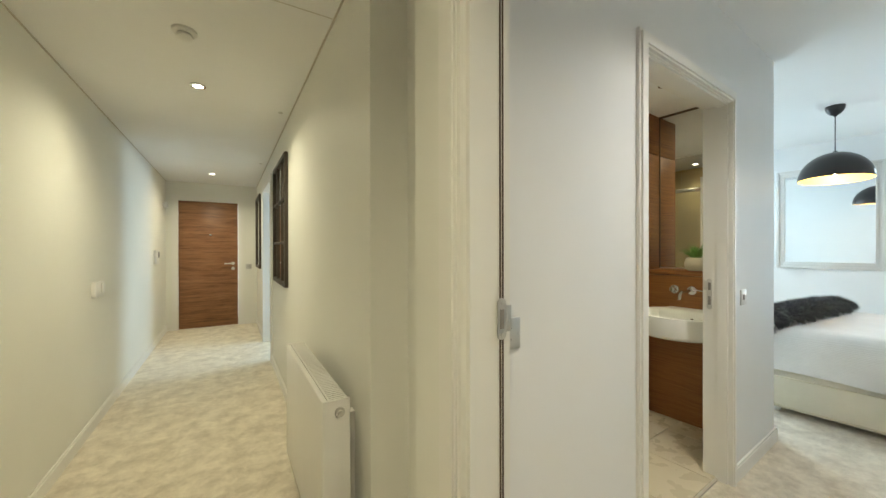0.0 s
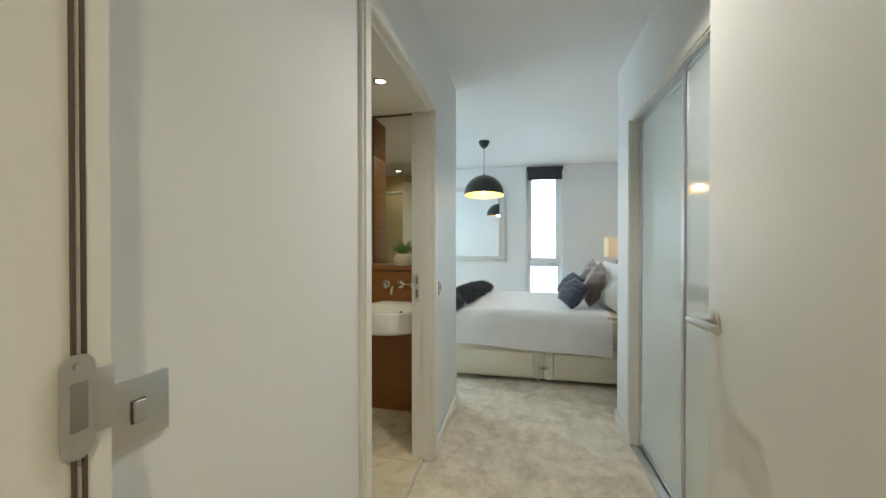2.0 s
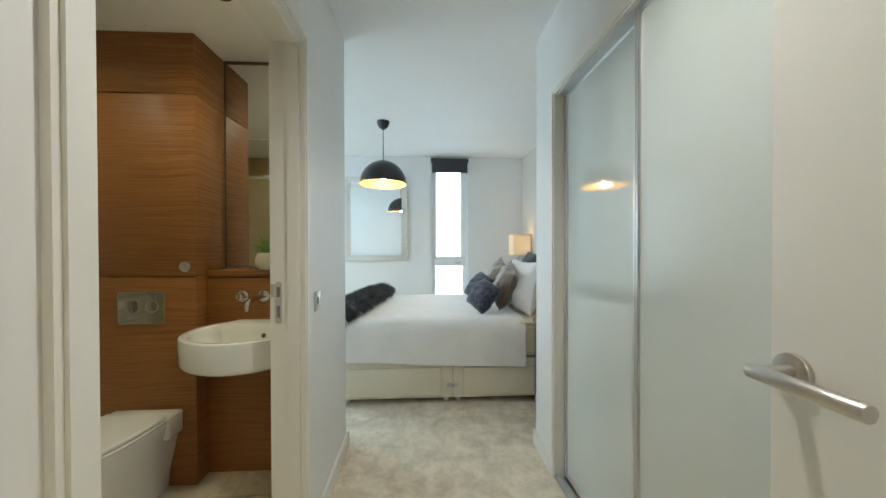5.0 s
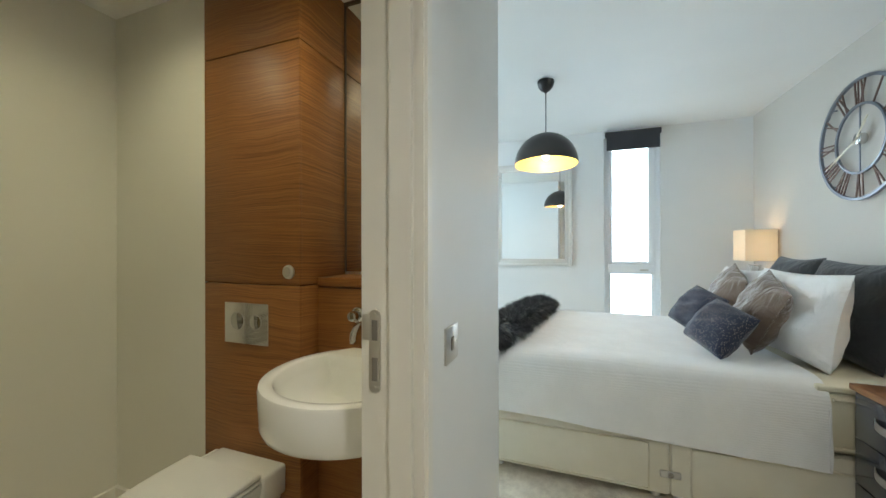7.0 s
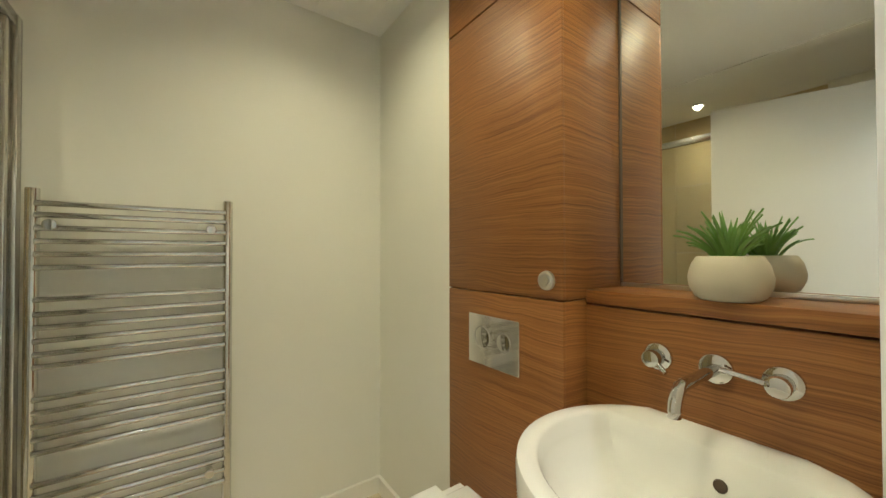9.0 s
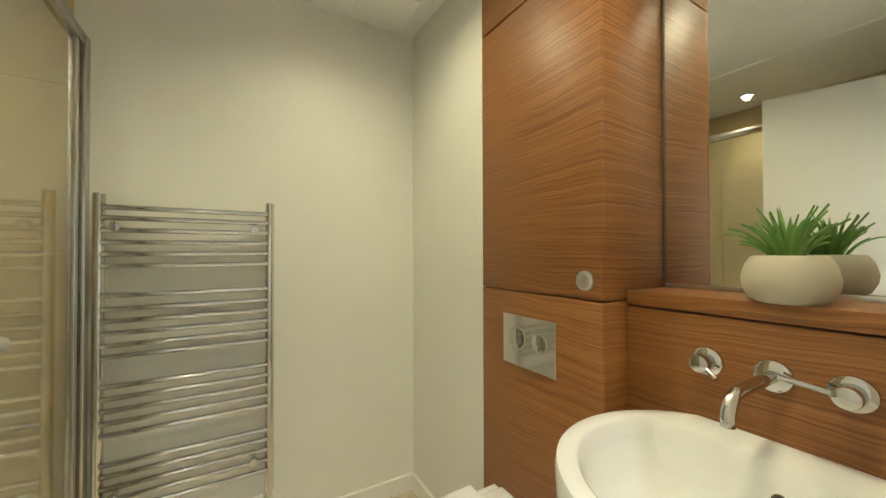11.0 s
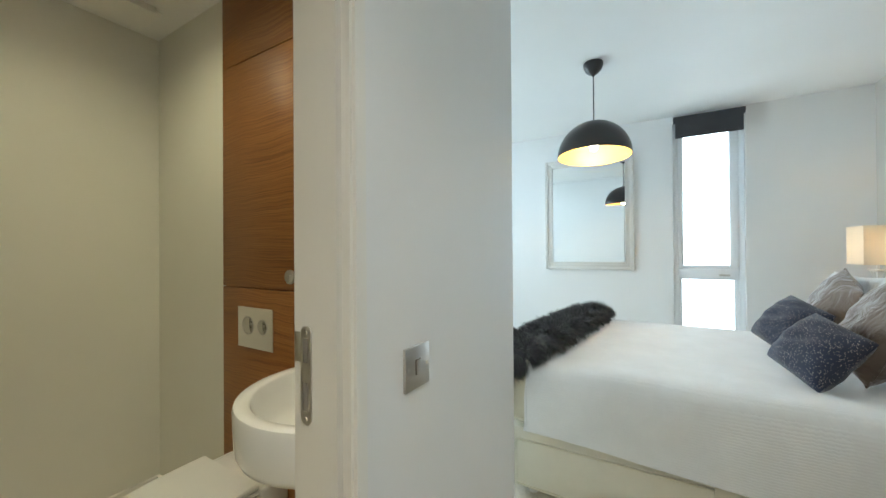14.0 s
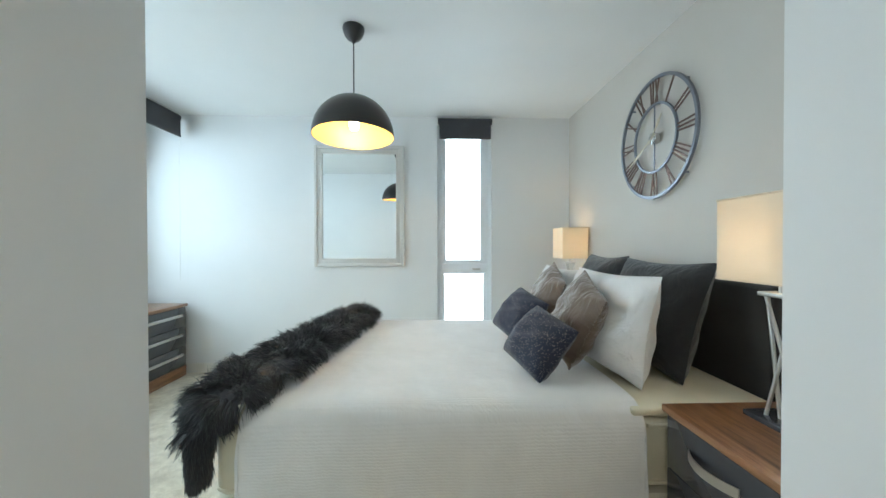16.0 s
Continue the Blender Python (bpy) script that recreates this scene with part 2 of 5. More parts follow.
def tube(points, r, bm=None, seg=12):
    """A round bar swept along points."""
    own = bmesh.new()
    pts = [Vector(p) for p in points]
    rings = []
    for i, p in enumerate(pts):
        d = (pts[min(i + 1, len(pts) - 1)] - pts[max(i - 1, 0)]).normalized()
        q = d.to_track_quat("Z", "Y").to_matrix()
        rings.append([own.verts.new(p + q @ Vector((r * math.cos(a), r * math.sin(a), 0))) for a in [2 * math.pi * k / seg for k in range(seg)]])
    for a, b in zip(rings, rings[1:]):
        for k in range(seg):
            own.faces.new((a[k], a[(k + 1) % seg], b[(k + 1) % seg], b[k]))
    own.faces.new(rings[0][::-1])
    own.faces.new(rings[-1])
    bmesh.ops.recalc_face_normals(own, faces=own.faces)
    return merge(bm, own)


def lathe(profile, bm=None, seg=40, m=None):
    """Turns (radius, height) pairs round z."""
    own = bmesh.new()
    rings = []
    for r, z in profile:
        if r < 1e-5:
            rings.append([own.verts.new((0, 0, z))])
        else:
            rings.append([own.verts.new((r * math.cos(2 * math.pi * k / seg), r * math.sin(2 * math.pi * k / seg), z)) for k in range(seg)])
    for a, b in zip(rings, rings[1:]):
        for k in range(seg):
            k2 = (k + 1) % seg
            if len(a) == 1 and len(b) > 1:
                own.faces.new((a[0], b[k], b[k2]))
            elif len(b) == 1 and len(a) > 1:
                own.faces.new((a[k], a[k2], b[0]))
            elif len(a) > 1:
                own.faces.new((a[k], a[k2], b[k2], b[k]))
    bmesh.ops.recalc_face_normals(own, faces=own.faces)
    return merge(bm, own, m)


def mesh_object(name, bm, mat, smooth=True):
    me = bpy.data.meshes.new(name)
    bm.to_mesh(me)
    bm.free()
    if smooth:
        me.polygons.foreach_set("use_smooth", [True] * len(me.polygons))
        me.set_sharp_from_angle(angle=radians(40))
    if mat is not None:
        me.materials.append(mat)
    return new(name, me)


def part(name, bm, mat, parent, label="", smooth=True):
    ob = mesh_object(name, bm, mat, smooth)
    ob.parent = parent
    if label:
        tagged(ob, label)
    return ob


def thing(name, m, label, category, group="", kind=""):
    ob = new(name)
    ob.empty_display_size = 0.1
    ob.matrix_world = m
    return tagged(ob, label, category, group, kind)


def setting(name, bm, mat, label, category, m=None):
    ob = mesh_object(name, bm, mat, False)
    if m is not None:
        ob.matrix_world = m
    return tagged(ob, label, category, kind="structure")


def boxes(*rows):
    bm = bmesh.new()
    for r in rows:
        box(*r, bm=bm)
    return bm

# ---- the large structure ----
HM = pose(0, 0, 0, 0, 0, -3.7)      # the hall runs at a slight angle to the rooms
Y_PASS, X_EAST, Y_CLOCK, Y_NORTH, Y_BATH = 1.155, 6.528, -0.76, 3.45, 2.945
Z_BED, Z_LOW = 2.505, 2.335

setting("floor", boxes((-1.2, 6.9, -2.4, 8.2, -0.12, 0.0)), CARPET, "beige cut-pile carpet with footprints and brush marks", "carpet")

# hall, in its own frame: x across, y along
setting("wall_hall_west", boxes((-0.47, -0.355, -1.6, 7.6, 0, 2.6)), HALL_WALL, "warm white painted hall wall", "wall", HM)
setting("wall_hall_south", boxes((-0.355, 0.9, -1.7, -1.6, 0, 2.6)), HALL_WALL, "warm white painted hall wall", "wall", HM)
setting("wall_hall_east", boxes((0.90, 1.01, 1.68, 4.97, 0, 2.6), (0.90, 1.01, 5.95, 7.6, 0, 2.6), (0.90, 1.01, 4.97, 5.95, 2.05, 2.6),
        (1.01, 1.20, 1.68, 1.78, 0, 2.6), (1.12, 1.22, 1.27, 1.68, 0, 2.6), (0.900, 1.0, 1.20, 1.33, 0, 2.6), (1.0, 1.12, 1.285, 1.33, 0, 2.6)),
        HALL_WALL, "warm white painted hall wall with a shallow recess", "wall", HM)
setting("wall_hall_north", boxes((-0.355, -0.205, 7.43, 7.55, 0, 2.6), (0.625, 0.90, 7.43, 7.55, 0, 2.6), (-0.205, 0.625, 7.43, 7.55, 2.045, 2.6)),
        HALL_WALL, "white painted end wall of the hall", "wall", HM)
setting("ceiling_hall", boxes((-0.36, 0.91, -1.65, 7.5, Z_LOW, 2.6), (0.905, 1.13, 1.32, 1.70, Z_LOW, 2.6)), CEILING, "white plaster hall ceiling", "ceiling", HM)
# solid strips, their grey painted as the shade of a wall-to-ceiling gap
setting("trim_ceiling_gap_shade", boxes((-0.3555, -0.349, -1.6, 7.43, Z_LOW - 0.008, Z_LOW - 0.001), (0.893, 0.9005, 1.68, 7.43, Z_LOW - 0.008, Z_LOW - 0.001)),
        GAP, "grey strip coloured as the shade of a gap between hall wall and ceiling", "trim", HM)


def skirting(name, rows, m=None, label="white moulded skirting board"):
    """rows: x0, x1, y0, y1 of each run."""
    bm = bmesh.new()
    for x0, x1, y0, y1 in rows:
        box(x0, x1, y0, y1, 0.0, 0.075, bm=bm)
        inset = 0.004
        dx, dy = (0, inset) if abs(x1 - x0) > abs(y1 - y0) else (inset, 0)
        box(x0 + dx, x1 - dx, y0 + dy, y1 - dy, 0.075, 0.088, bm=bm)
    return setting(name, bm, TRIM, label, "skirting", m)


skirting("baseboard_hall", [(-0.356, -0.340, -1.6, 7.43), (0.885, 0.901, 1.68, 4.89), (0.885, 0.901, 6.03, 7.43), (0.70, 0.90, 7.415, 7.431), (-0.355, -0.28, 7.415, 7.431)], HM)

# room beside the hall, whose daylight spills through its doorway
setting("wall_side_room", boxes((1.01, 3.3, 6.7, 6.8, 0, 2.6), (1.01, 3.3, 3.6, 3.7, 0, 2.6), (3.3, 3.4, 3.6, 4.4, 0, 2.6), (3.3, 3.4, 6.0, 6.8, 0, 2.6),
        (3.3, 3.4, 4.4, 6.0, 0, 0.8), (3.3, 3.4, 4.4, 6.0, 2.2, 2.6)), WHITE_WALL, "white painted wall of the side room", "wall", HM)
setting("ceiling_side_room", boxes((1.0, 3.4, 3.6, 6.8, 2.5, 2.6)), CEILING, "white side room ceiling", "ceiling", HM)

# wall between hall and bedroom passage
setting("wall_entry", boxes((0.965, 1.085, -1.7, 0.175, 0, 2.6), (0.965, 1.085, 0.175, 1.065, 2.06, 2.6), (0.988, 1.085, 1.065, 1.27, 0, 2.6)),
        WHITE_WALL, "white painted wall round the bedroom doorway", "wall")
setting("wall_passage_north", boxes((1.085, 1.925, Y_PASS, 1.28, 0, 2.6), (2.90, 3.655, Y_PASS, 1.28, 0, 2.6), (1.925, 2.90, Y_PASS, 1.28, 2.085, 2.6)),
        WHITE_WALL, "white painted passage wall", "wall")
setting("wall_wardrobe", boxes((3.33, 3.61, -0.76, -0.034, 0, 2.6), (1.085, 3.33, -0.14, -0.034, 2.06, 2.6), (1.085, 1.45, -0.14, -0.034, 0, 2.06),
        (1.085, 3.33, -0.86, -0.76, 0, 2.6)), WHITE_WALL, "white painted wall above and beside the wardrobe", "wall")
setting("wall_clock", boxes((3.33, 6.65, Y_CLOCK - 0.1, Y_CLOCK, 0, 2.6)), GREY_WALL, "pale taupe painted bedroom wall", "wall")
setting("wall_east", boxes((X_EAST, 6.65, Y_CLOCK, 0.022, 0, 2.6), (X_EAST, 6.65, 0.562, 3.55, 0, 2.6), (X_EAST, 6.65, 0.022, 0.562, 2.47, 2.6), (X_EAST, 6.65, 0.022, 0.562, 0, 0.12)),
        WHITE_WALL, "white painted bedroom wall with a tall window slot", "wall")
setting("wall_north", boxes((3.53, 4.3, Y_NORTH, 3.55, 0, 2.6), (6.3, X_EAST, Y_NORTH, 3.55, 0, 2.6), (4.3, 6.3, Y_NORTH, 3.55, 0, 0.85), (4.3, 6.3, Y_NORTH, 3.55, 2.42, 2.6)),
        WHITE_WALL, "white painted bedroom wall with a wide window", "wall")
setting("wall_bedroom_west", boxes((3.63, 3.655, 1.28, Y_NORTH, 0, 2.6), (3.60, 3.63, 2.345, Y_NORTH, 0, 2.6)), WHITE_WALL, "white painted bedroom wall", "wall")
setting("ceiling", boxes((1.0, 6.65, -0.9, 3.55, Z_BED, 2.62)), CEILING, "smooth white bedroom ceiling", "ceiling")
skirting("baseboard_bedroom", [(2.915, 3.671, Y_PASS - 0.016, Y_PASS + 0.001), (3.654, 3.671, Y_PASS - 0.016, Y_NORTH), (3.345, 3.626, -0.035, -0.018), (3.609, 3.626, Y_CLOCK, -0.018),
                              (3.626, 6.514, Y_CLOCK - 0.001, Y_CLOCK + 0.016), (X_EAST - 0.016, X_EAST + 0.001, Y_CLOCK, Y_NORTH), (1.12, 1.845, Y_PASS - 0.016, Y_PASS + 0.001)])

# bathroom shell
setting("wall_bath_back", boxes((1.15, 3.60, Y_BATH, 3.04, 0, 2.6)), HALL_WALL, "cream white bathroom wall", "wall")
setting("wall_bath_east", boxes((3.318, 3.60, 2.345, Y_BATH, 0, 2.6), (3.612, 3.63, 1.28, 2.345, 0, 2.6)), HALL_WALL, "cream white bathroom wall", "wall")
setting("wall_bath_west", boxes((1.15, 1.25, 1.28, Y_BATH, 0, 2.6)), HALL_WALL, "bathroom wall behind the shower", "wall")
setting("ceiling_bath", boxes((1.25, 3.63, 1.28, Y_BATH, Z_LOW, 2.5)), CEILING, "white bathroom ceiling", "ceiling")
setting("baseboard_bath", boxes((2.09, 3.318, Y_BATH - 0.015, Y_BATH + 0.001, 0.006, 0.09), (3.302, 3.319, 2.345, Y_BATH - 0.015, 0.006, 0.09)), TRIM, "cream skirting round the bathroom", "skirting")


# ---- door linings and architraves ----
fr = bmesh.new()
for t, a, b in ((0.014, 0.0, 1.0), (0.021, 0.16, 0.80)):
    for x0, x1, z0, z1 in ((1.952 - 0.064 * b, 1.952 - 0.064 * a, 0, 2.060 + 0.056 * b), (2.866 + 0.036 * a, 2.866 + 0.036 * b, 0, 2.060 + 0.056 * b),
                           (1.952 - 0.064 * a, 2.866 + 0.036 * a, 2.060 + 0.056 * a, 2.060 + 0.056 * b)):
        box(x0, x1, Y_PASS - t, Y_PASS, z0, z1, bm=fr)
for x0, x1, z0, z1 in ((1.924, 1.945, 0, 2.086), (2.872, 2.901, 0, 2.086), (1.945, 2.872, 2.058, 2.086)):
    box(x0, x1, Y_PASS + 0.0005, 1.2825, z0, z1, bm=fr)
for x0, x1, z0, z1 in ((1.945, 1.957, 0, 2.058), (2.860, 2.872, 0, 2.058), (1.957, 2.860, 2.046, 2.058)):
    box(x0, x1, Y_PASS + 0.010, Y_PASS + 0.058, z0, z1, bm=fr)
bath_frame = setting("trim_bathroom_doorway", fr, TRIM, "cream painted bathroom door frame with moulded architrave", "door frame")
fr = bmesh.new()
for y0, y1, z0, z1 in ((1.04, 1.066, 0, 2.06), (0.174, 0.20, 0, 2.06), (0.20, 1.04, 2.035, 2.061)):
    box(0.958, 1.100, y0, y1, z0, z1, bm=fr)
for y0, y1, z0, z1 in ((1.027, 1.04, 0, 2.035), (0.20, 0.213, 0, 2.035), (0.213, 1.027, 2.02, 2.035)):
    box(0.972, 1.004, y0, y1, z0, z1, bm=fr)
for t, a, b in ((0.014, 0.012, 0.075), (0.020, 0.020, 0.055)):
    for y0, y1, z0, z1 in ((1.04 + a, 1.04 + b, 0, 2.04 + b), (0.20 - b, 0.20 - a, 0, 2.04 + b), (0.20 - a, 1.04 + a, 2.04 + a, 2.04 + b)):
        box(0.958 - t + 0.010, 0.990, y0, y1, z0, z1, bm=fr)
        if y0 < 1.0:
            box(1.08, 1.085 + t, y0, y1, z0, z1, bm=fr)
setting("trim_bedroom_doorway", fr, TRIM, "cream painted bedroom door frame with rebate", "door frame")
setting("trim_draught_seal", boxes((1.0675, 1.0705, 1.037, 1.0402, 0, 2.03), (1.0755, 1.0785, 1.037, 1.0402, 0, 2.03)), SEAL, "dark brown draught seal in the door rebate", "seal")


def strike_plate(m, label, height, lip, holes):
    """A round-ended plate facing local -y; lip: x way, low and high end of the lip; holes: (low, high) pairs."""
    t = thing("strike_plate", m, label, "strike plate")
    h = height / 2
    bm = box(-0.013, 0.013, -0.003, 0.0, -h + 0.013, h - 0.013)
    for z in (-h + 0.013, h - 0.013):
        cyl((0, -0.0027, z), (0, -0.0002, z), 0.013, bm, 24)
    way, z0, z1 = lip
    x0, x1 = sorted((way * 0.011, way * 0.029))
    box(x0, x1, -0.0033, -0.0004, z0, z1, 0.0012, bm)
    part("plate", bm, STEEL, t)
    for z0, z1 in holes:
        part("latch_hole", box(-0.007, 0.007, -0.0036, -0.0005, z0, z1, 0.001), GAP_DARK, t)
    for z in (-h + 0.011, h - 0.011):
        part("screw", cyl((0, -0.0045, z), (0, -0.002, z), 0.0042, seg=12), STEEL, t)
    return t


strike_plate(pose(1.070, 1.0365, 1.120), "brushed steel strike plate on the bedroom door frame", 0.094, (1, -0.030, 0.030), ((-0.022, 0.022),))
strike_plate(pose(2.8718, 1.250, 1.020, 0, 0, -90), "brushed steel strike plate on the bathroom door frame", 0.170, (-1, 0.022, 0.074), ((0.022, 0.064), (-0.060, -0.012)))


def lever_handle(parent, x, y, z, side, toward, lock=False):
    """A return-to-door lever on a round rose: side is the face's outward y, toward is the x way of the lever."""
    h = part("handle", cyl((x, y, z), (x, y + side * 0.009, z), 0.026, seg=32, bev=0.002), STEEL, parent, "satin steel lever handle on a round rose")
    part("neck", cyl((x, y, z), (x, y + side * 0.055, z), 0.0095, seg=20), STEEL, h)
    part("lever", cyl((x - toward * 0.012, y + side * 0.055, z), (x + toward * 0.125, y + side * 0.055, z), 0.0105, seg=20, bev=0.002), STEEL, h)
    if lock:
        k = part("lock_rose", cyl((x, y, z - 0.085), (x, y + side * 0.009, z - 0.085), 0.026, seg=32, bev=0.002), STEEL, parent)
        part("thumb_turn", box(x - 0.004, x + 0.004, min(y, y + side * 0.022), max(y, y + side * 0.022), z - 0.098, z - 0.072, 0.002), STEEL, k)
    return h


# bedroom door, open along the passage
d = tagged(thing("door_1", pose(1.09, 0.16, 0), "white painted flush bedroom door standing open", "door"), kind="structure")
part("leaf", box(0.0, 0.82, -0.04, 0.0, 0.008, 2.03, 0.0015), DOOR_WHITE, d)
lever_handle(d, 0.785, 0.0, 1.072, 1, -1)
part("door_edge_lock", box(0.8195, 0.8215, -0.031, -0.009, 0.94, 1.12, 0.0005), STEEL, d)
for z in (0.25, 1.0, 1.8):
    part("hinge", cyl((-0.004, 0.004, z - 0.05), (-0.004, 0.004, z + 0.05), 0.006, seg=12), STEEL, d)
# bathroom door, open into the bathroom
d = tagged(thing("door_2", pose(1.962, 1.292, 0, 0, 0, 73), "white painted flush bathroom door standing open", "door"), kind="structure")
part("leaf", box(0.0, 0.80, 0.0, 0.04, 0.008, 2.045, 0.0015), DOOR_WHITE, d)
lever_handle(d, 0.745, 0.0, 1.09, -1, -1, True)
# entrance door
d = tagged(thing("door_3", HM @ pose(0.21, 7.45, 0), "horizontal-grained walnut veneered flat entrance door, closed", "door"), kind="structure")
part("leaf", box(-0.405, 0.405, -0.012, 0.03, 0.006, 2.035, 0.002), OAK_DOOR, d)
lever_handle(d, 0.335, -0.012, 1.03, -1, -1, True)
part("spy_hole", cyl((0.02, -0.018, 1.50), (0.02, -0.010, 1.50), 0.014, seg=20), CHROME, d)
for z in (0.25, 1.02, 1.8):
    part("hinge", box(-0.42, -0.402, -0.018, -0.008, z - 0.05, z + 0.05, 0.002), STEEL, d)
fr = bmesh.new()
for t, a, b in ((0.020, 0.0, 0.07), (0.012, 0.0, 0.05)):
    for u0, u1, z0, z1 in ((-0.205 - b, -0.198, 0, 2.04 + b), (0.618, 0.625 + b, 0, 2.04 + b), (-0.198, 0.618, 2.038, 2.04 + b)):
        box(u0, u1, 7.43 - t, 7.46, z0, z1, bm=fr)
setting("trim_entrance_doorway", fr, TRIM, "white entrance door frame", "door frame", HM)
# doorway of the side room
fr = bmesh.new()
for u0, u1, z0, z1 in ((4.89, 4.98, 0, 2.12), (5.94, 6.03, 0, 2.12), (4.98, 5.94, 2.045, 2.12)):
    box(0.88, 1.03, u0, u1, z0, z1, bm=fr)
setting("trim_side_doorway", fr, TRIM, "white frame of the side room doorway", "door frame", HM)


# ---- windows ----
def pane_frame(bm, x0, x1, y0, y1, z0, z1, w):
    box(x0, x1, y0, y0 + w, z0, z1, 0.004, bm)
    box(x0, x1, y1 - w, y1, z0, z1, 0.004, bm)
    box(x0, x1, y0 + w, y1 - w, z0, z0 + w, 0.004, bm)
    box(x0, x1, y0 + w, y1 - w, z1 - w, z1, 0.004, bm)
    return bm


w = tagged(thing("window_1", pose(0, 0, 0), "tall narrow white framed window with a low transom", "window"), kind="structure")
part("window_frame", pane_frame(bmesh.new(), 6.575, 6.64, 0.022, 0.562, 0.12, 2.47, 0.042), UPVC, w)
part("transom", box(6.570, 6.635, 0.064, 0.520, 0.950, 1.050, 0.004), UPVC, w)
for y0, y1 in ((0.064, 0.128), (0.478, 0.520)):
    part("sash_stile", box(6.572, 6.63, y0, y1, 1.050, 2.428, 0.004), UPVC, w)
part("sash_rail", box(6.573, 6.629, 0.128, 0.478, 1.050, 1.085, 0.004), UPVC, w)
for y0, y1 in ((0.064, 0.098), (0.492, 0.520)):
    part("glazing_bead", box(6.580, 6.632, y0, y1, 0.162, 0.950, 0.004), UPVC, w)
part("window_handle", box(6.555, 6.572, 0.13, 0.21, 0.985, 1.003, 0.004), STEEL, w, "small grey window handle")
for z0, z1 in ((0.163, 0.949), (1.051, 2.427)):
    g = part("pane", box(6.604, 6.610, 0.066, 0.518, z0, z1), GLASS, w)
    g.visible_shadow = False
w = tagged(thing("window_2", pose(0, 0, 0), "wide white framed bedroom window", "window"), kind="structure")
bm = bmesh.new()
for x0, x1 in ((4.3, 5.3), (5.3, 6.3)):
    for r in ((x0, x0 + 0.05, 0.85, 2.42), (x1 - 0.05, x1, 0.85, 2.42), (x0 + 0.05, x1 - 0.05, 0.85, 0.90), (x0 + 0.05, x1 - 0.05, 2.37, 2.42)):
        box(r[0], r[1], 3.48, 3.54, r[2], r[3], bm=bm)
part("window_frame", bm, UPVC, w)
part("window_sill", box(4.25, 6.35, 3.40, 3.48, 0.82, 0.85, 0.005), UPVC, w)
for x0, x1 in ((4.35, 5.25), (5.35, 6.25)):
    g = part("pane", box(x0, x1, 3.507, 3.513, 0.90, 2.37), GLASS, w)
    g.visible_shadow = False


def roller_blind(m, width, drop, label):
    """Hangs along local y, facing local -x, from its top at z 0."""
    t = thing("roller_blind", m, label, "blind")
    part("roll", cyl((0, 0, -0.035), (0, width, -0.035), 0.032, seg=28), BLIND, t)
    part("cloth", box(-0.034, -0.031, 0.015, width - 0.015, -drop + 0.02, -0.035), BLIND, t)
    part("bottom_bar", box(-0.040, -0.026, 0.015, width - 0.015, -drop, -drop + 0.022, 0.003), BLIND, t)
    for y in (-0.006, width):
        part("bracket", box(-0.03, 0.03, y, y + 0.006, -0.07, 0.0, 0.002), PLASTIC, t, "white plastic bracket")
    part("head_rail", box(-0.02, 0.035, 0, width, -0.006, 0.0), PLASTIC, t)
    return t


b1 = roller_blind(pose(X_EAST - 0.036, 0.026, 2.486), 0.532, 0.215, "charcoal roller blind rolled up over the tall window")
part("chain", tube([(-0.03, 0.47, -0.05), (-0.032, 0.475, -0.7), (-0.03, 0.472, -1.3)], 0.0022, seg=6), PLASTIC, b1)
b2 = roller_blind(pose(6.50, 3.06, Z_BED - 0.004, 0, 0, 90), 2.2, 0.225, "charcoal roller blind rolled up before the wide window")
part("chain", tube([(-0.03, 0.03, -0.05), (-0.032, 0.03, -0.8), (-0.03, 0.03, -1.6)], 0.0022, seg=6), PLASTIC, b2)

# distance outside the windows
HAZE = material("bright_overcast_distance", (0.9, 0.93, 0.96), 1.0, emit=0.85, emit_color=(0.93, 0.97, 1.0))
setting("backdrop_east", boxes((13.0, 13.1, -9, 9, -4, 9)), HAZE, "bright overcast distance outside the window", "backdrop")
setting("backdrop_north", boxes((-2, 12, 11.0, 11.1, -4, 9)), HAZE, "bright overcast distance outside the window", "backdrop")

# lamps of the place
window_light("daylight_tall_window", look((6.66, 0.29, 1.3), (0, 0.29, 1.2)), 0.52, 2.3, 17, (0.66, 0.86, 1.0))
window_light("daylight_wide_window", look((5.3, 3.56, 1.65), (5.0, 0, 0.9)), 1.9, 1.5, 49, (0.62, 0.85, 1.0))
window_light("daylight_side_room", HM @ look((3.42, 5.35, 1.5), (0, 5.35, 0.9)), 0.9, 1.3, 34, (0.55, 0.80, 1.0))


def downlight(m, label="round recessed ceiling downlight, lit"):
    t = thing("downlight", m, label, "downlight", "recessed ceiling downlights")
    part("ring", lathe([(0.030, -0.001), (0.032, -0.006), (0.043, -0.005), (0.045, 0.0), (0.030, 0.0)], seg=36), CHROME, t, "polished chrome ring")
    part("lens", lathe([(0.0, -0.002), (0.0305, -0.0025), (0.0305, 0.0), (0.0, 0.0)], seg=30), LAMP_GLOW, t, "glowing white lens")
    return t


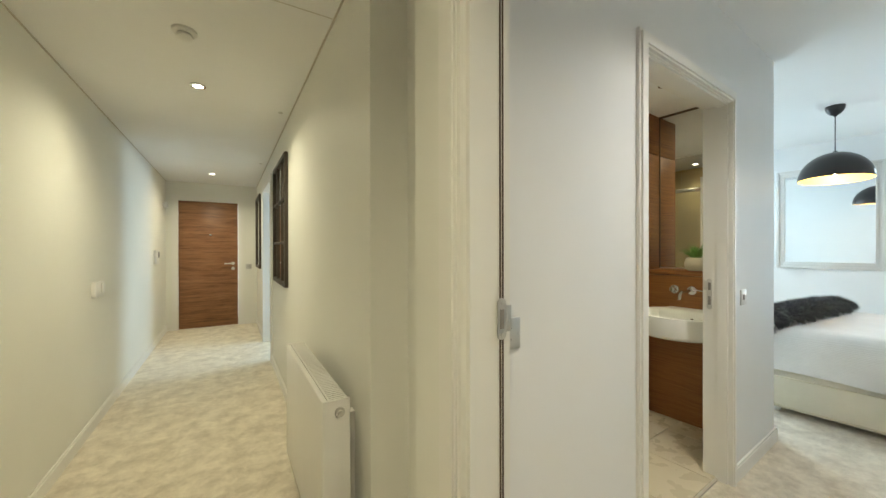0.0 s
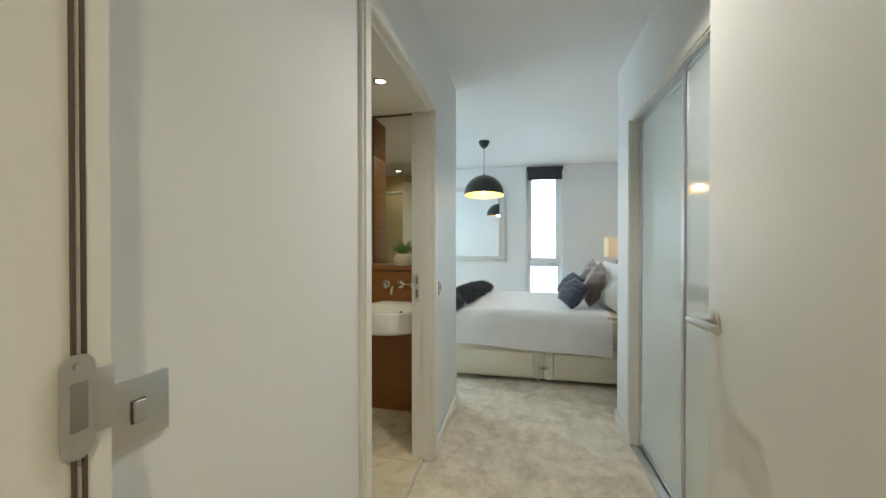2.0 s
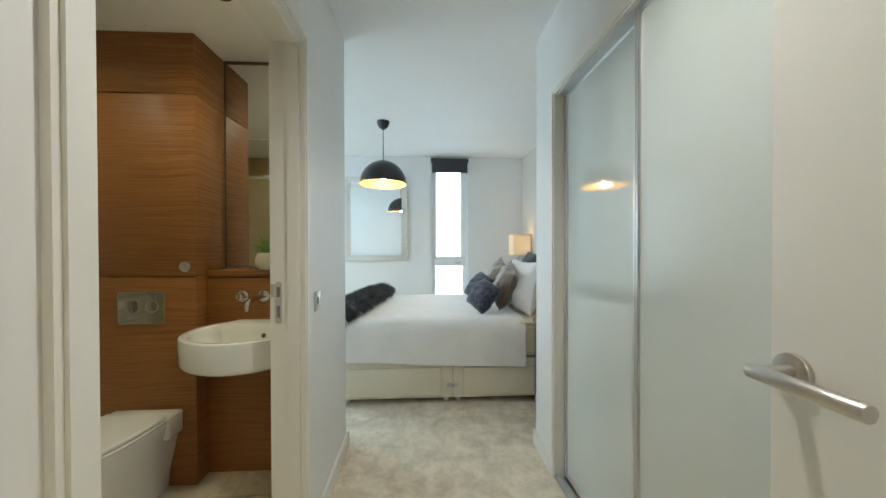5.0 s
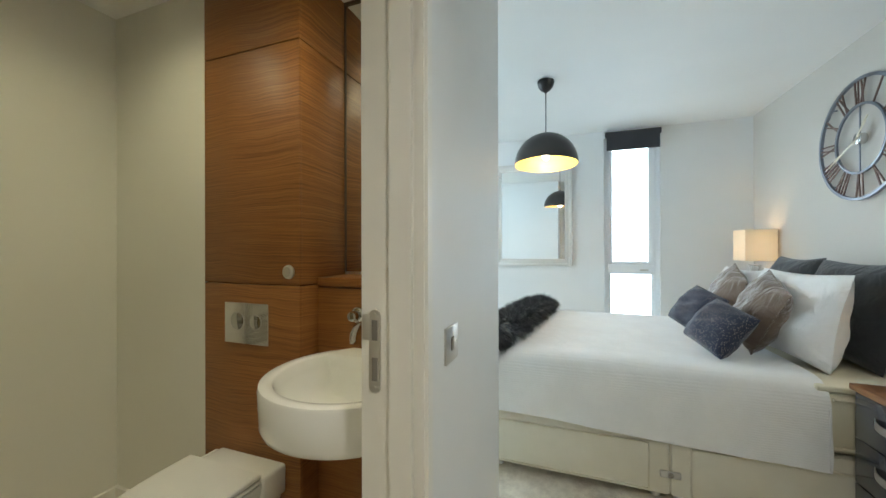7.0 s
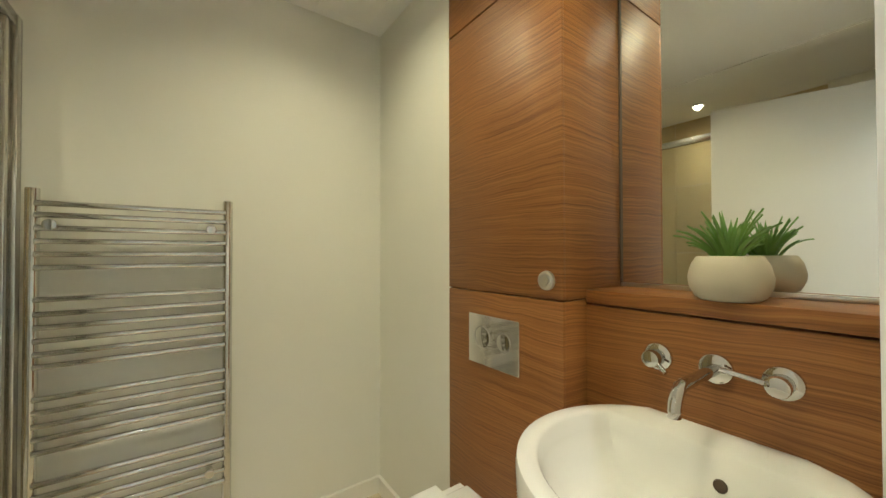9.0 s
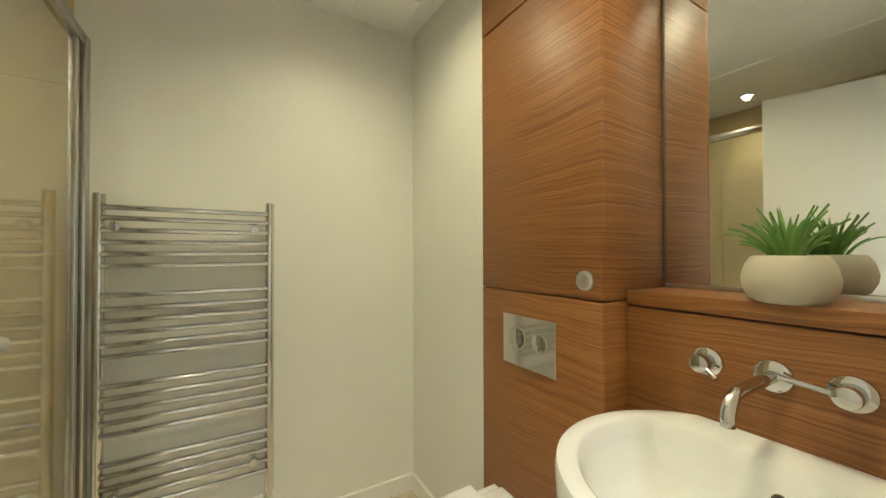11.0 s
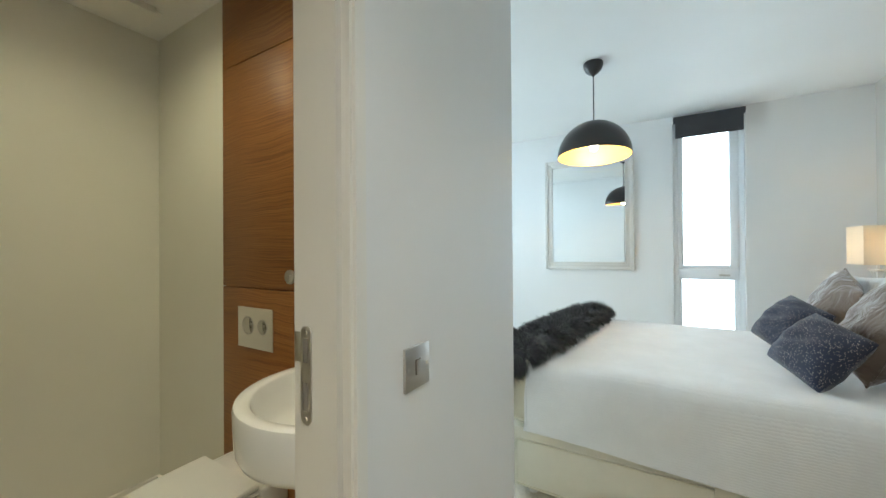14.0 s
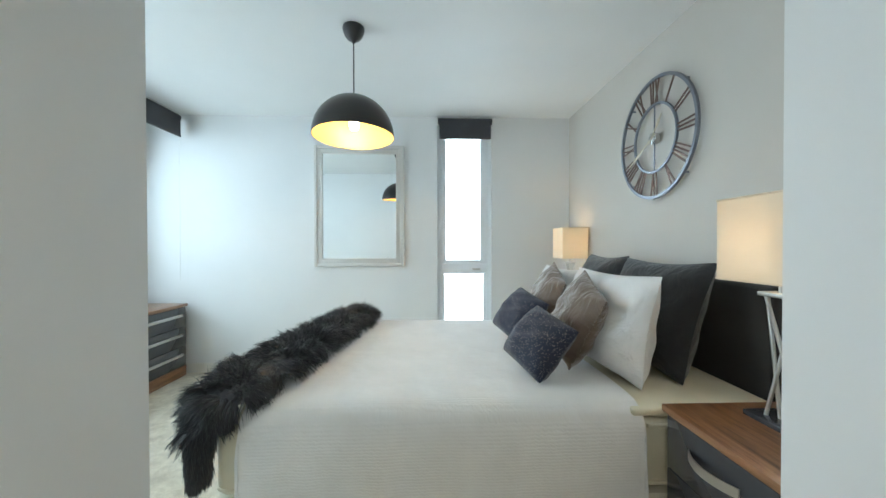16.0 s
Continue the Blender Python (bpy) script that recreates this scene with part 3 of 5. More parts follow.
HALL_SPOTS = ((0.28, 0.3), (0.31, 3.29), (0.284, 6.50))
for r, u in HALL_SPOTS:
    p = HM @ Vector((r, u, Z_LOW - 0.001))
    downlight(Matrix.Translation(p))
    spot("downlight_lamp", p.x, p.y, Z_LOW - 0.012, 55, WARM, 158, 1.0)
for x, y, z, watts in ((3.015, 1.54, Z_LOW, 15), (1.56, 2.34, 2.325, 7), (2.86, 2.36, Z_LOW, 10.5)):
    downlight(pose(x, y, z - 0.001))
    spot("downlight_lamp", x, y, z - 0.012, watts, (1.0, 0.93, 0.60), 150, 0.9, 0.022)
downlight(pose(2.15, 0.5, Z_BED - 0.001))
spot("downlight_lamp", 2.15, 0.5, Z_BED - 0.012, 51, (1.0, 0.97, 0.91), 126, 1.0, 0.012)


# ---- bedroom ----
def cushion(name, m, w, h, t, mat, label, group="cushions on the bed", pinch=0.10, piping=None, category="cushion"):
    """A stuffed square cushion in its local xz plane, w wide and h high, with pulled corners and a seam."""
    n = 22
    bm = bmesh.new()
    rnd = random.Random(name + label)
    ph = [rnd.uniform(0, 6.28) for _ in range(4)]
    grids = []
    for side in (1, -1):
        g = []
        for j in range(n + 1):
            row = []
            for i in range(n + 1):
                u, v = 2 * i / n - 1, 2 * j / n - 1
                x = u * (1 - pinch * (1 - v * v) * abs(u) ** 3) * w / 2
                z = v * (1 - pinch * (1 - u * u) * abs(v) ** 3) * h / 2
                x, z = x * (1 - 0.03 * (u * v) ** 6), z * (1 - 0.03 * (u * v) ** 6)
                e = max(0.0, (1 - abs(u) ** 2.6) * (1 - abs(v) ** 2.6)) ** 0.55
                wob = 1 + 0.10 * math.sin(5 * u + ph[0]) * math.cos(4 * v + ph[1]) + 0.05 * math.sin(11 * v + 6 * u + ph[2])
                sag = -0.15 * v
                row.append(bm.verts.new((x, side * t / 2 * e * wob * (1 + sag) , z + h / 2)))
            g.append(row)
        grids.append(g)
        for j in range(n):
            for i in range(n):
                q = (g[j][i], g[j][i + 1], g[j + 1][i + 1], g[j + 1][i])
                bm.faces.new(q if side < 0 else q[::-1])
    bmesh.ops.remove_doubles(bm, verts=bm.verts, dist=1e-5)
    bmesh.ops.recalc_face_normals(bm, faces=bm.faces)
    t_ = thing(name, m, label, category, group)
    part("cover", bm, mat, t_)
    if piping is not None:
        pts = []
        for k in range(81):
            a = 8 * k / 80
            s, f = int(a) // 2 % 4, (a % 2) - 1
            u, v = ((f, -1), (1, f), (-f, 1), (-1, -f))[s]
            k7 = 1 - 0.03 * (u * v) ** 6
            pts.append((u * (1 - pinch * (1 - v * v) * abs(u) ** 3) * w / 2 * k7, 0, v * (1 - pinch * (1 - u * u) * abs(v) ** 3) * h / 2 * k7 + h / 2))
        part("piping", tube(pts, 0.004, seg=6), piping, t_)
    return t_


BX0, BX1, BY0, BY1 = 4.215, 5.79, -0.67, 1.375        # the bed's sides, head and foot
bed = thing("divan_bed", pose(0, 0, 0), "ivory upholstered divan bed with drawers and cream mattress", "bed")
for y0, y1 in ((BY0 + 0.01, 0.438), (0.446, BY1)):
    part("base_half", box(BX0, BX1, y0, y1, 0.045, 0.345, 0.010), BED_BASE, bed, "ivory fabric divan base half")
part("base_joint", box(BX0 + 0.012, BX1 - 0.012, 0.438, 0.446, 0.048, 0.338, 0.0), BED_BASE, bed)
for y0, y1 in ((-0.60, 0.360), (0.530, 1.338)):
    dr = part("drawer_front", box(BX0 - 0.010, BX0 + 0.004, y0, y1, 0.062, 0.290, 0.006), BED_BASE, bed)
    part("piping", tube([(BX0 - 0.011, y0 + 0.004, 0.066), (BX0 - 0.011, y1 - 0.004, 0.066), (BX0 - 0.011, y1 - 0.004, 0.286), (BX0 - 0.011, y0 + 0.004, 0.286), (BX0 - 0.011, y0 + 0.004, 0.066)], 0.004, seg=6), MATTRESS, dr)
clip = part("joining_clip", box(BX0 - 0.012, BX0 - 0.004, 0.398, 0.486, 0.134, 0.166, 0.006), STEEL, bed, "oval steel linking clip")
part("knob", cyl((BX0 - 0.018, 0.442, 0.150), (BX0 - 0.008, 0.442, 0.150), 0.012, seg=16), CHROME, clip)
for x in (BX0 + 0.07, BX1 - 0.07):
    for y in (BY0 + 0.1, 0.392, 0.492, BY1 - 0.1):
        part("castor", cyl((x, y, 0.0), (x, y, 0.052), 0.022, seg=16), PLASTIC, bed)
mt = part("mattress", box(BX0 - 0.002, BX1 + 0.002, BY0, BY1 + 0.005, 0.352, 0.615, 0.05, seg=4), MATTRESS, bed, "cream quilted mattress")
for z in (0.385, 0.590):
    for pts in ([(BX0 - 0.004, BY0 + 0.05, z), (BX0 - 0.004, -0.15, z)],
                [(BX0 - 0.004, 1.30, z), (BX0 - 0.004, BY1 - 0.05, z), (BX0 + 0.015, BY1 - 0.012, z), (BX0 + 0.06, BY1 + 0.006, z), (BX1 - 0.05, BY1 + 0.006, z)]):
        part("tape_edge", tube(pts, 0.007, seg=8), MATTRESS, mt)
part("mattress_topper", box(BX0 + 0.01, BX1 - 0.01, BY0 + 0.01, -0.10, 0.612, 0.642, 0.013, seg=3), MATTRESS, bed, "cream quilted mattress protector")
hb = part("headboard", box(BX0 + 0.06, BX1 - 0.06, -0.745, -0.675, 0.30, 1.075, 0.02, seg=3), HEADBOARD, bed, "black woven upholstered headboard")


def bedcover():
    """A cloth over the top and down both sides, with slack waves and an uneven hem."""
    y0, y1 = -0.14, 1.29
    bm = bmesh.new()
    top, hem = 0.660, 0.288
    ny = 70
    rows = []
    prof = [(BX0 - 0.024, 0.0), (BX0 - 0.022, 0.17), (BX0 - 0.020, 0.34), (BX0 - 0.018, 0.50), (BX0 - 0.014, 0.64), (BX0 - 0.006, 0.76), (BX0 + 0.006, 0.86), (BX0 + 0.026, 0.93), (BX0 + 0.055, 0.98)]
    prof = [(x, hem + f * (top - hem)) for x, f in prof]
    xs = [BX0 + 0.10 + (BX1 - BX0 - 0.20) * k / 26 for k in range(27)]
    full = prof + [(x, top) for x in xs] + [(2 * (BX0 + BX1) / 2 - x, z) for x, z in prof[::-1]]
    for j in range(ny + 1):
        y = y0 + (y1 - y0) * j / ny
        row = []
        for i, (x, z) in enumerate(full):
            low = max(0.0, min(1.0, (top - z) / (top - hem)))
            wav = noise.noise((y * 4.0, x * 1.5, 3.1)) * 0.010 * low + noise.noise((y * 14, z * 3, 7.7)) * 0.004 * low
            dz = 0.055 * j / ny * low + noise.noise((x * 2.3, y * 2.3, 1.7)) * 0.007 * (1 - low) + noise.noise((y * 1.6, 2.0, 0.3)) * 0.018 * low * low
            out = -1 if x < 5 else 1
            yy = y + noise.noise((z * 5 + x * 2, 5.0, j * 0.0)) * 0.012 * (1 if j in (0, ny) else 0)
            row.append(bm.verts.new((x + out * (abs(wav) + 0.001) if low > 0.02 else x, yy, z + dz)))
        rows.append(row)
    for a, b in zip(rows, rows[1:]):
        for i in range(len(full) - 1):
            bm.faces.new((a[i], a[i + 1], b[i + 1], b[i]))
    bmesh.ops.recalc_face_normals(bm, faces=bm.faces)
    bmesh.ops.solidify(bm, geom=bm.faces[:], thickness=0.007)
    return bm


bc = thing("bedcover", pose(0, 0, 0), "white ribbed cotton bedspread hanging over the bed side", "bedspread")
part("cloth", bedcover(), COVER, bc)
for y, zl in ((-0.128, 0.300), (1.278, 0.352)):
    part("side_hem", tube([(BX0 - 0.0325, y, zl), (BX0 - 0.030, y, 0.46), (BX0 - 0.024, y, 0.56)], 0.0028, seg=6), COVER, bc, "stitched edge hem")


def fur_throw():
    """A strip of fur across the foot of the bed that hangs down at the near side, as long tapered strands."""
    rnd = random.Random(4)
    line = [(BX0 - 0.022, 1.404, 0.462, 0.016), (BX0 - 0.024, 1.404, 0.53, 0.022), (BX0 - 0.014, 1.402, 0.62, 0.036), (BX0 + 0.035, 1.372, 0.690, 0.085),
            (BX0 + 0.22, 1.330, 0.715, 0.105), (BX0 + 0.60, 1.280, 0.722, 0.105), (BX0 + 0.95, 1.228, 0.722, 0.100), (BX0 + 1.25, 1.175, 0.720, 0.090), (BX1 - 0.06, 1.13, 0.71, 0.06)]
    body = bmesh.new()
    cross = []
    n = 60
    for k in range(n + 1):
        f = k / n * (len(line) - 1)
        i = min(int(f), len(line) - 2)
        a, b = line[i], line[i + 1]
        c = [a[q] + (b[q] - a[q]) * (f - i) for q in range(4)]
        d = Vector(b[:3]) - Vector(a[:3])
        cross.append((Vector(c[:3]), c[3], d.normalized()))
    rings = []
    for c, hw, d in cross:
        side = Vector((-d.y, d.x, 0))
        side = side.normalized() if side.length > 0.3 else Vector((0.25, 0.95, 0)).normalized()
        if side.y < 0:
            side = -side
        up = side.cross(d)
        if up.z < 0 or (abs(up.z) < 0.3 and up.x > 0):
            up = -up
        rings.append((c, hw, d, side, up))
    seg = 12
    loops = []
    for c, hw, d, side, up in rings:
        loops.append([body.verts.new(c + side * hw * math.cos(t) + up * 0.036 * math.sin(t)) for t in [2 * math.pi * q / seg for q in range(seg)]])
    for a, b in zip(loops, loops[1:]):
        for q in range(seg):
            body.faces.new((a[q], a[(q + 1) % seg], b[(q + 1) % seg], b[q]))
    body.faces.new(loops[0])
    body.faces.new(loops[-1][::-1])
    bmesh.ops.recalc_face_normals(body, faces=body.faces)
    vs, fs = [], []
    for _ in range(34000):
        k = rnd.random() * n
        i = min(int(k), n - 1)
        c, hw, d, side, up = rings[i]
        c2 = rings[i + 1][0]
        t = rnd.uniform(-0.25, math.pi + 0.25)
        root = c.lerp(c2, k - i) + side * hw * math.cos(t) + up * 0.035 * math.sin(t)
        nrm = (side * math.cos(t) * 0.35 + up * math.sin(t)).normalized()
        clump = noise.noise_vector(root * 17) * 1.5
        lay = (nrm * 0.55 + side * (0.75 * math.cos(t)) - d * 0.35 + clump + Vector((rnd.gauss(0, 0.22), rnd.gauss(0, 0.22), rnd.gauss(0, 0.16))) + Vector((0, 0, -0.30))).normalized()
        if root.z < 0.62:
            lay = (nrm * 0.30 + clump * 0.22 + Vector((rnd.gauss(0, 0.12), rnd.gauss(0, 0.12), -1.0))).normalized()
        ln = rnd.uniform(0.045, 0.095) * (0.6 if root.z < 0.62 else 1.0)
        wv = lay.cross(Vector((rnd.gauss(0, 1), rnd.gauss(0, 1), rnd.gauss(0, 1)))).normalized() * rnd.uniform(0.0012, 0.0024)
        mid = root + lay * ln * 0.55 + nrm * 0.006
        tip = root + lay * ln + Vector((0, 0, -0.010))
        b = len(vs)
        vs += [root - wv, root + wv, mid + wv * 0.8, mid - wv * 0.8, tip]
        fs += [(b, b + 1, b + 2, b + 3), (b + 3, b + 2, b + 4)]
    me = bpy.data.meshes.new("fur")
    me.from_pydata([tuple(v) for v in vs], [], fs)
    me.materials.append(FUR)
    return body, me


th = thing("fur_throw", pose(0, 0, 0), "charcoal shaggy faux fur throw across the foot of the bed", "throw")
body_bm, fur_me = fur_throw()
part("backing", body_bm, FUR, th)
fo = tagged(new("fur", fur_me), "long dark grey fur strands", kind="stuff")
fo.parent = th

# pillows and cushions, leaning against the headboard
cushion("pillow", pose(4.735, -0.405, 0.640, 17, 0, 3), 0.66, 0.55, 0.21, DARK_FAB, "charcoal linen pillow leaning on the headboard", "pillows on the bed", category="pillow")
cushion("pillow", pose(5.40, -0.43, 0.640, 17, 0, -3), 0.62, 0.56, 0.20, DARK_FAB, "charcoal linen pillow leaning on the headboard", "pillows on the bed", category="pillow")
cushion("pillow", pose(4.715, -0.195, 0.640, 11, 0, 5), 0.70, 0.480, 0.24, WHITE_PILLOW, "plump white cotton pillow before a dark one", "pillows on the bed", category="pillow")
cushion("pillow", pose(5.42, -0.19, 0.640, 12, 0, 2), 0.62, 0.46, 0.20, WHITE_PILLOW, "plump white cotton pillow before a dark one", "pillows on the bed", category="pillow")
cushion("cushion", pose(4.742, -0.030, 0.716, 20, -19, -8), 0.35, 0.38, 0.19, BROWN_VELVET, "taupe brown velvet cushion with piped edge", pinch=0.06, piping=BROWN_VELVET)
cushion("cushion", pose(5.27, -0.045, 0.716, 20, -19, -8), 0.35, 0.40, 0.19, BROWN_VELVET, "taupe brown velvet cushion with piped edge", pinch=0.06, piping=BROWN_VELVET)
cushion("cushion", pose(4.550, 0.228, 0.696, 36, -15, 22), 0.29, 0.275, 0.16, SEQUIN, "navy cushion flecked with pale sequins", pinch=0.03)
cushion("cushion", pose(5.125, 0.180, 0.696, 36, -15, 22), 0.30, 0.30, 0.16, SEQUIN, "navy cushion flecked with pale sequins", pinch=0.03)


def bedside_cabinet(m, label):
    """Stands with its drawer fronts towards local +y."""
    t = thing("bedside_cabinet", m, label, "bedside cabinet", "bedside cabinets")
    part("body", box(-0.205, 0.205, -0.27, 0.255, 0.0, 0.645, 0.002), GREY_GLOSS, t)
    part("plinth", box(-0.207, 0.207, 0.2555, 0.270, 0.0, 0.085, 0.002), WOOD_TOP, t)
    part("top", box(-0.220, 0.220, -0.28, 0.285, 0.647, 0.672, 0.003), WOOD_TOP, t, "walnut effect top")
    for k in range(3):
        z0 = 0.092 + k * 0.184
        dr = part("drawer", box(-0.203, 0.203, 0.257, 0.275, z0, z0 + 0.180, 0.002), GREY_GLOSS, t)
        hz = z0 + 0.105
        own = bmesh.new()
        prev = None
        for q in range(15):
            f = q / 14 * 2 - 1
            x, y = f * 0.095, 0.276 + 0.030 * (1 - f * f)
            ring = [own.verts.new((x, y, hz - 0.014)), own.verts.new((x, y + 0.004, hz - 0.014)), own.verts.new((x, y + 0.004, hz + 0.014)), own.verts.new((x, y, hz + 0.014))]
            if prev:
                for e in range(4):
                    own.faces.new((prev[e], prev[(e + 1) % 4], ring[(e + 1) % 4], ring[e]))
            else:
                own.faces.new(ring)
            prev = ring
        own.faces.new(prev[::-1])
        bmesh.ops.recalc_face_normals(own, faces=own.faces)
        part("bow_handle", own, STEEL, dr, "curved steel bow handle")
    return t


bedside_cabinet(pose(3.985, -0.480, 0), "dark grey gloss bedside cabinet with walnut top beside the bed")
bedside_cabinet(pose(6.10, -0.480, 0), "dark grey gloss bedside cabinet with walnut top near the window")


def table_lamp(m, label):
    t = thing("table_lamp", m, label, "table lamp", "bedside table lamps")
    bs = part("base", box(-0.075, 0.075, -0.055, 0.055, 0.0, 0.018, 0.003), GREY_GLOSS, t, "grey metal foot plate")
    for x0, x1 in ((-0.050, 0.030), (0.028, -0.030), (0.0, 0.045)):
        y = 0.02 if x0 > 0 else (-0.02 if x0 < 0 else 0.0)
        part("leg", tube([(x0, y, 0.016), (x1, -y, 0.40)], 0.006, seg=10), STEEL, t, "crossed steel rod")
    part("collar", box(-0.052, 0.052, -0.03, 0.03, 0.398, 0.412, 0.003), STEEL, t)
    part("stem", cyl((0, 0, 0.41), (0, 0, 0.52), 0.007, seg=12), STEEL, t)
    sh = bmesh.new()
    s, z0, z1, k = 0.114, 0.445, 0.716, 0.003
    for a, b, c, d in ((-s, s, -s, -s + k), (-s, s, s - k, s), (-s, -s + k, -s + k, s - k), (s - k, s, -s + k, s - k)):
        box(a, b, c, d, z0, z1, bm=sh)
    part("shade", sh, SHADE_LINEN, t, "cream square linen shade, lit from inside", smooth=False)
    for z in (z0 + 0.004, z1 - 0.004):
        tr = tube([(-s - 0.001, -s - 0.001, z), (s + 0.001, -s - 0.001, z), (s + 0.001, s + 0.001, z), (-s - 0.001, s + 0.001, z), (-s - 0.001, -s - 0.001, z)], 0.003, seg=6)
        part("shade_hem", tr, SHADE_LINEN, t)
    part("light_bulb", lathe([(0, 0.565), (0.024, 0.55), (0.03, 0.525), (0.02, 0.495), (0.012, 0.475), (0, 0.475)], seg=18), LAMP_GLOW, t, "glowing bulb inside the shade")
    return t


table_lamp(pose(4.045, -0.470, 0.672, 0, 0, 1), "steel table lamp with a lit square linen shade")
table_lamp(pose(6.145, -0.622, 0.672, 0, 0, 2), "steel table lamp with a lit square linen shade in the corner")
bulb("table_lamp_light", 4.045, -0.470, 1.262, 0.8, (1.0, 0.80, 0.56), 0.02)
bulb("table_lamp_light", 6.145, -0.622, 1.262, 2.8, (1.0, 0.76, 0.44), 0.02)

# pendant
pd = thing("pendant_lamp", pose(5.08, 1.073, Z_BED), "dark bronze dome pendant lamp with gold lining, lit", "pendant lamp")
part("ceiling_rose", lathe([(0, 0.0), (0.062, 0.0), (0.0635, -0.008), (0.061, -0.026), (0.050, -0.052), (0.033, -0.071), (0.012, -0.083), (0.006, -0.092), (0, -0.092)], seg=36), BLACK_SHADE, pd)
part("cable", tube([(0, 0, -0.085), (0, 0, -0.41)], 0.0035, seg=8), BLACK, pd)
R = 0.234
outer = [(R * math.sin(a), -0.639 + 1.01 * R * math.cos(a)) for a in [math.pi / 2 * k / 18 for k in range(19)]]
outer = [(0.0, -0.392), (0.016, -0.392), (0.016, -0.400)] + outer[2:]
sh = part("shade", lathe(outer + [(R - 0.003, -0.640)], seg=64), BLACK_SHADE, pd, "dark bronze half-dome shade")
inner = [((R - 0.004) * math.sin(a), -0.639 + 1.01 * (R - 0.004) * math.cos(a)) for a in [math.pi / 2 * k / 18 for k in range(19)]]
part("lining", lathe(inner[::-1], seg=64), GOLD_LEAF, sh, "gold leaf lining")
# the shade hangs at a slight tilt
sh.matrix_basis = Matrix.Translation((0, 0, -0.40)) @ Matrix.Rotation(radians(3.0), 4, "Y") @ Matrix.Translation((0, 0, 0.40))
part("bulb_holder", cyl((0, 0, -0.40), (0, 0, -0.47), 0.020, seg=20), BLACK, pd)
part("light_bulb", lathe([(0, -0.60), (0.020, -0.592), (0.029, -0.568), (0.026, -0.535), (0.014, -0.495), (0.012, -0.47), (0, -0.47)], seg=24), LAMP_GLOW, pd, "glowing bulb")
bulb("pendant_light", 5.08, 1.073, Z_BED - 0.618, 7, (1.0, 0.74, 0.42), 0.03)

# wall mirror
mr = thing("wall_mirror", pose(X_EAST, 1.33, 1.62), "rectangular wall mirror in a grey-beige moulded frame", "mirror")
W2, H2 = 0.439, 0.593
for t, a, b in ((0.030, 0.0, 0.030), (0.022, 0.030, 0.062), (0.028, 0.062, 0.080)):
    bm = bmesh.new()
    for y0, y1, z0, z1 in ((-W2 + a, -W2 + b, -H2 + a, H2 - a), (W2 - b, W2 - a, -H2 + a, H2 - a), (-W2 + b, W2 - b, -H2 + a, -H2 + b), (-W2 + b, W2 - b, H2 - b, H2 - a)):
        box(-t, 0, y0, y1, z0, z1, 0.003, bm)
    part("frame_moulding", bm, MIRROR_FRAME, mr)
part("mirror_glass", box(-0.012, -0.004, -W2 + 0.079, W2 - 0.079, -H2 + 0.079, H2 - 0.079), MIRROR, mr, "silvered mirror glass", smooth=False)


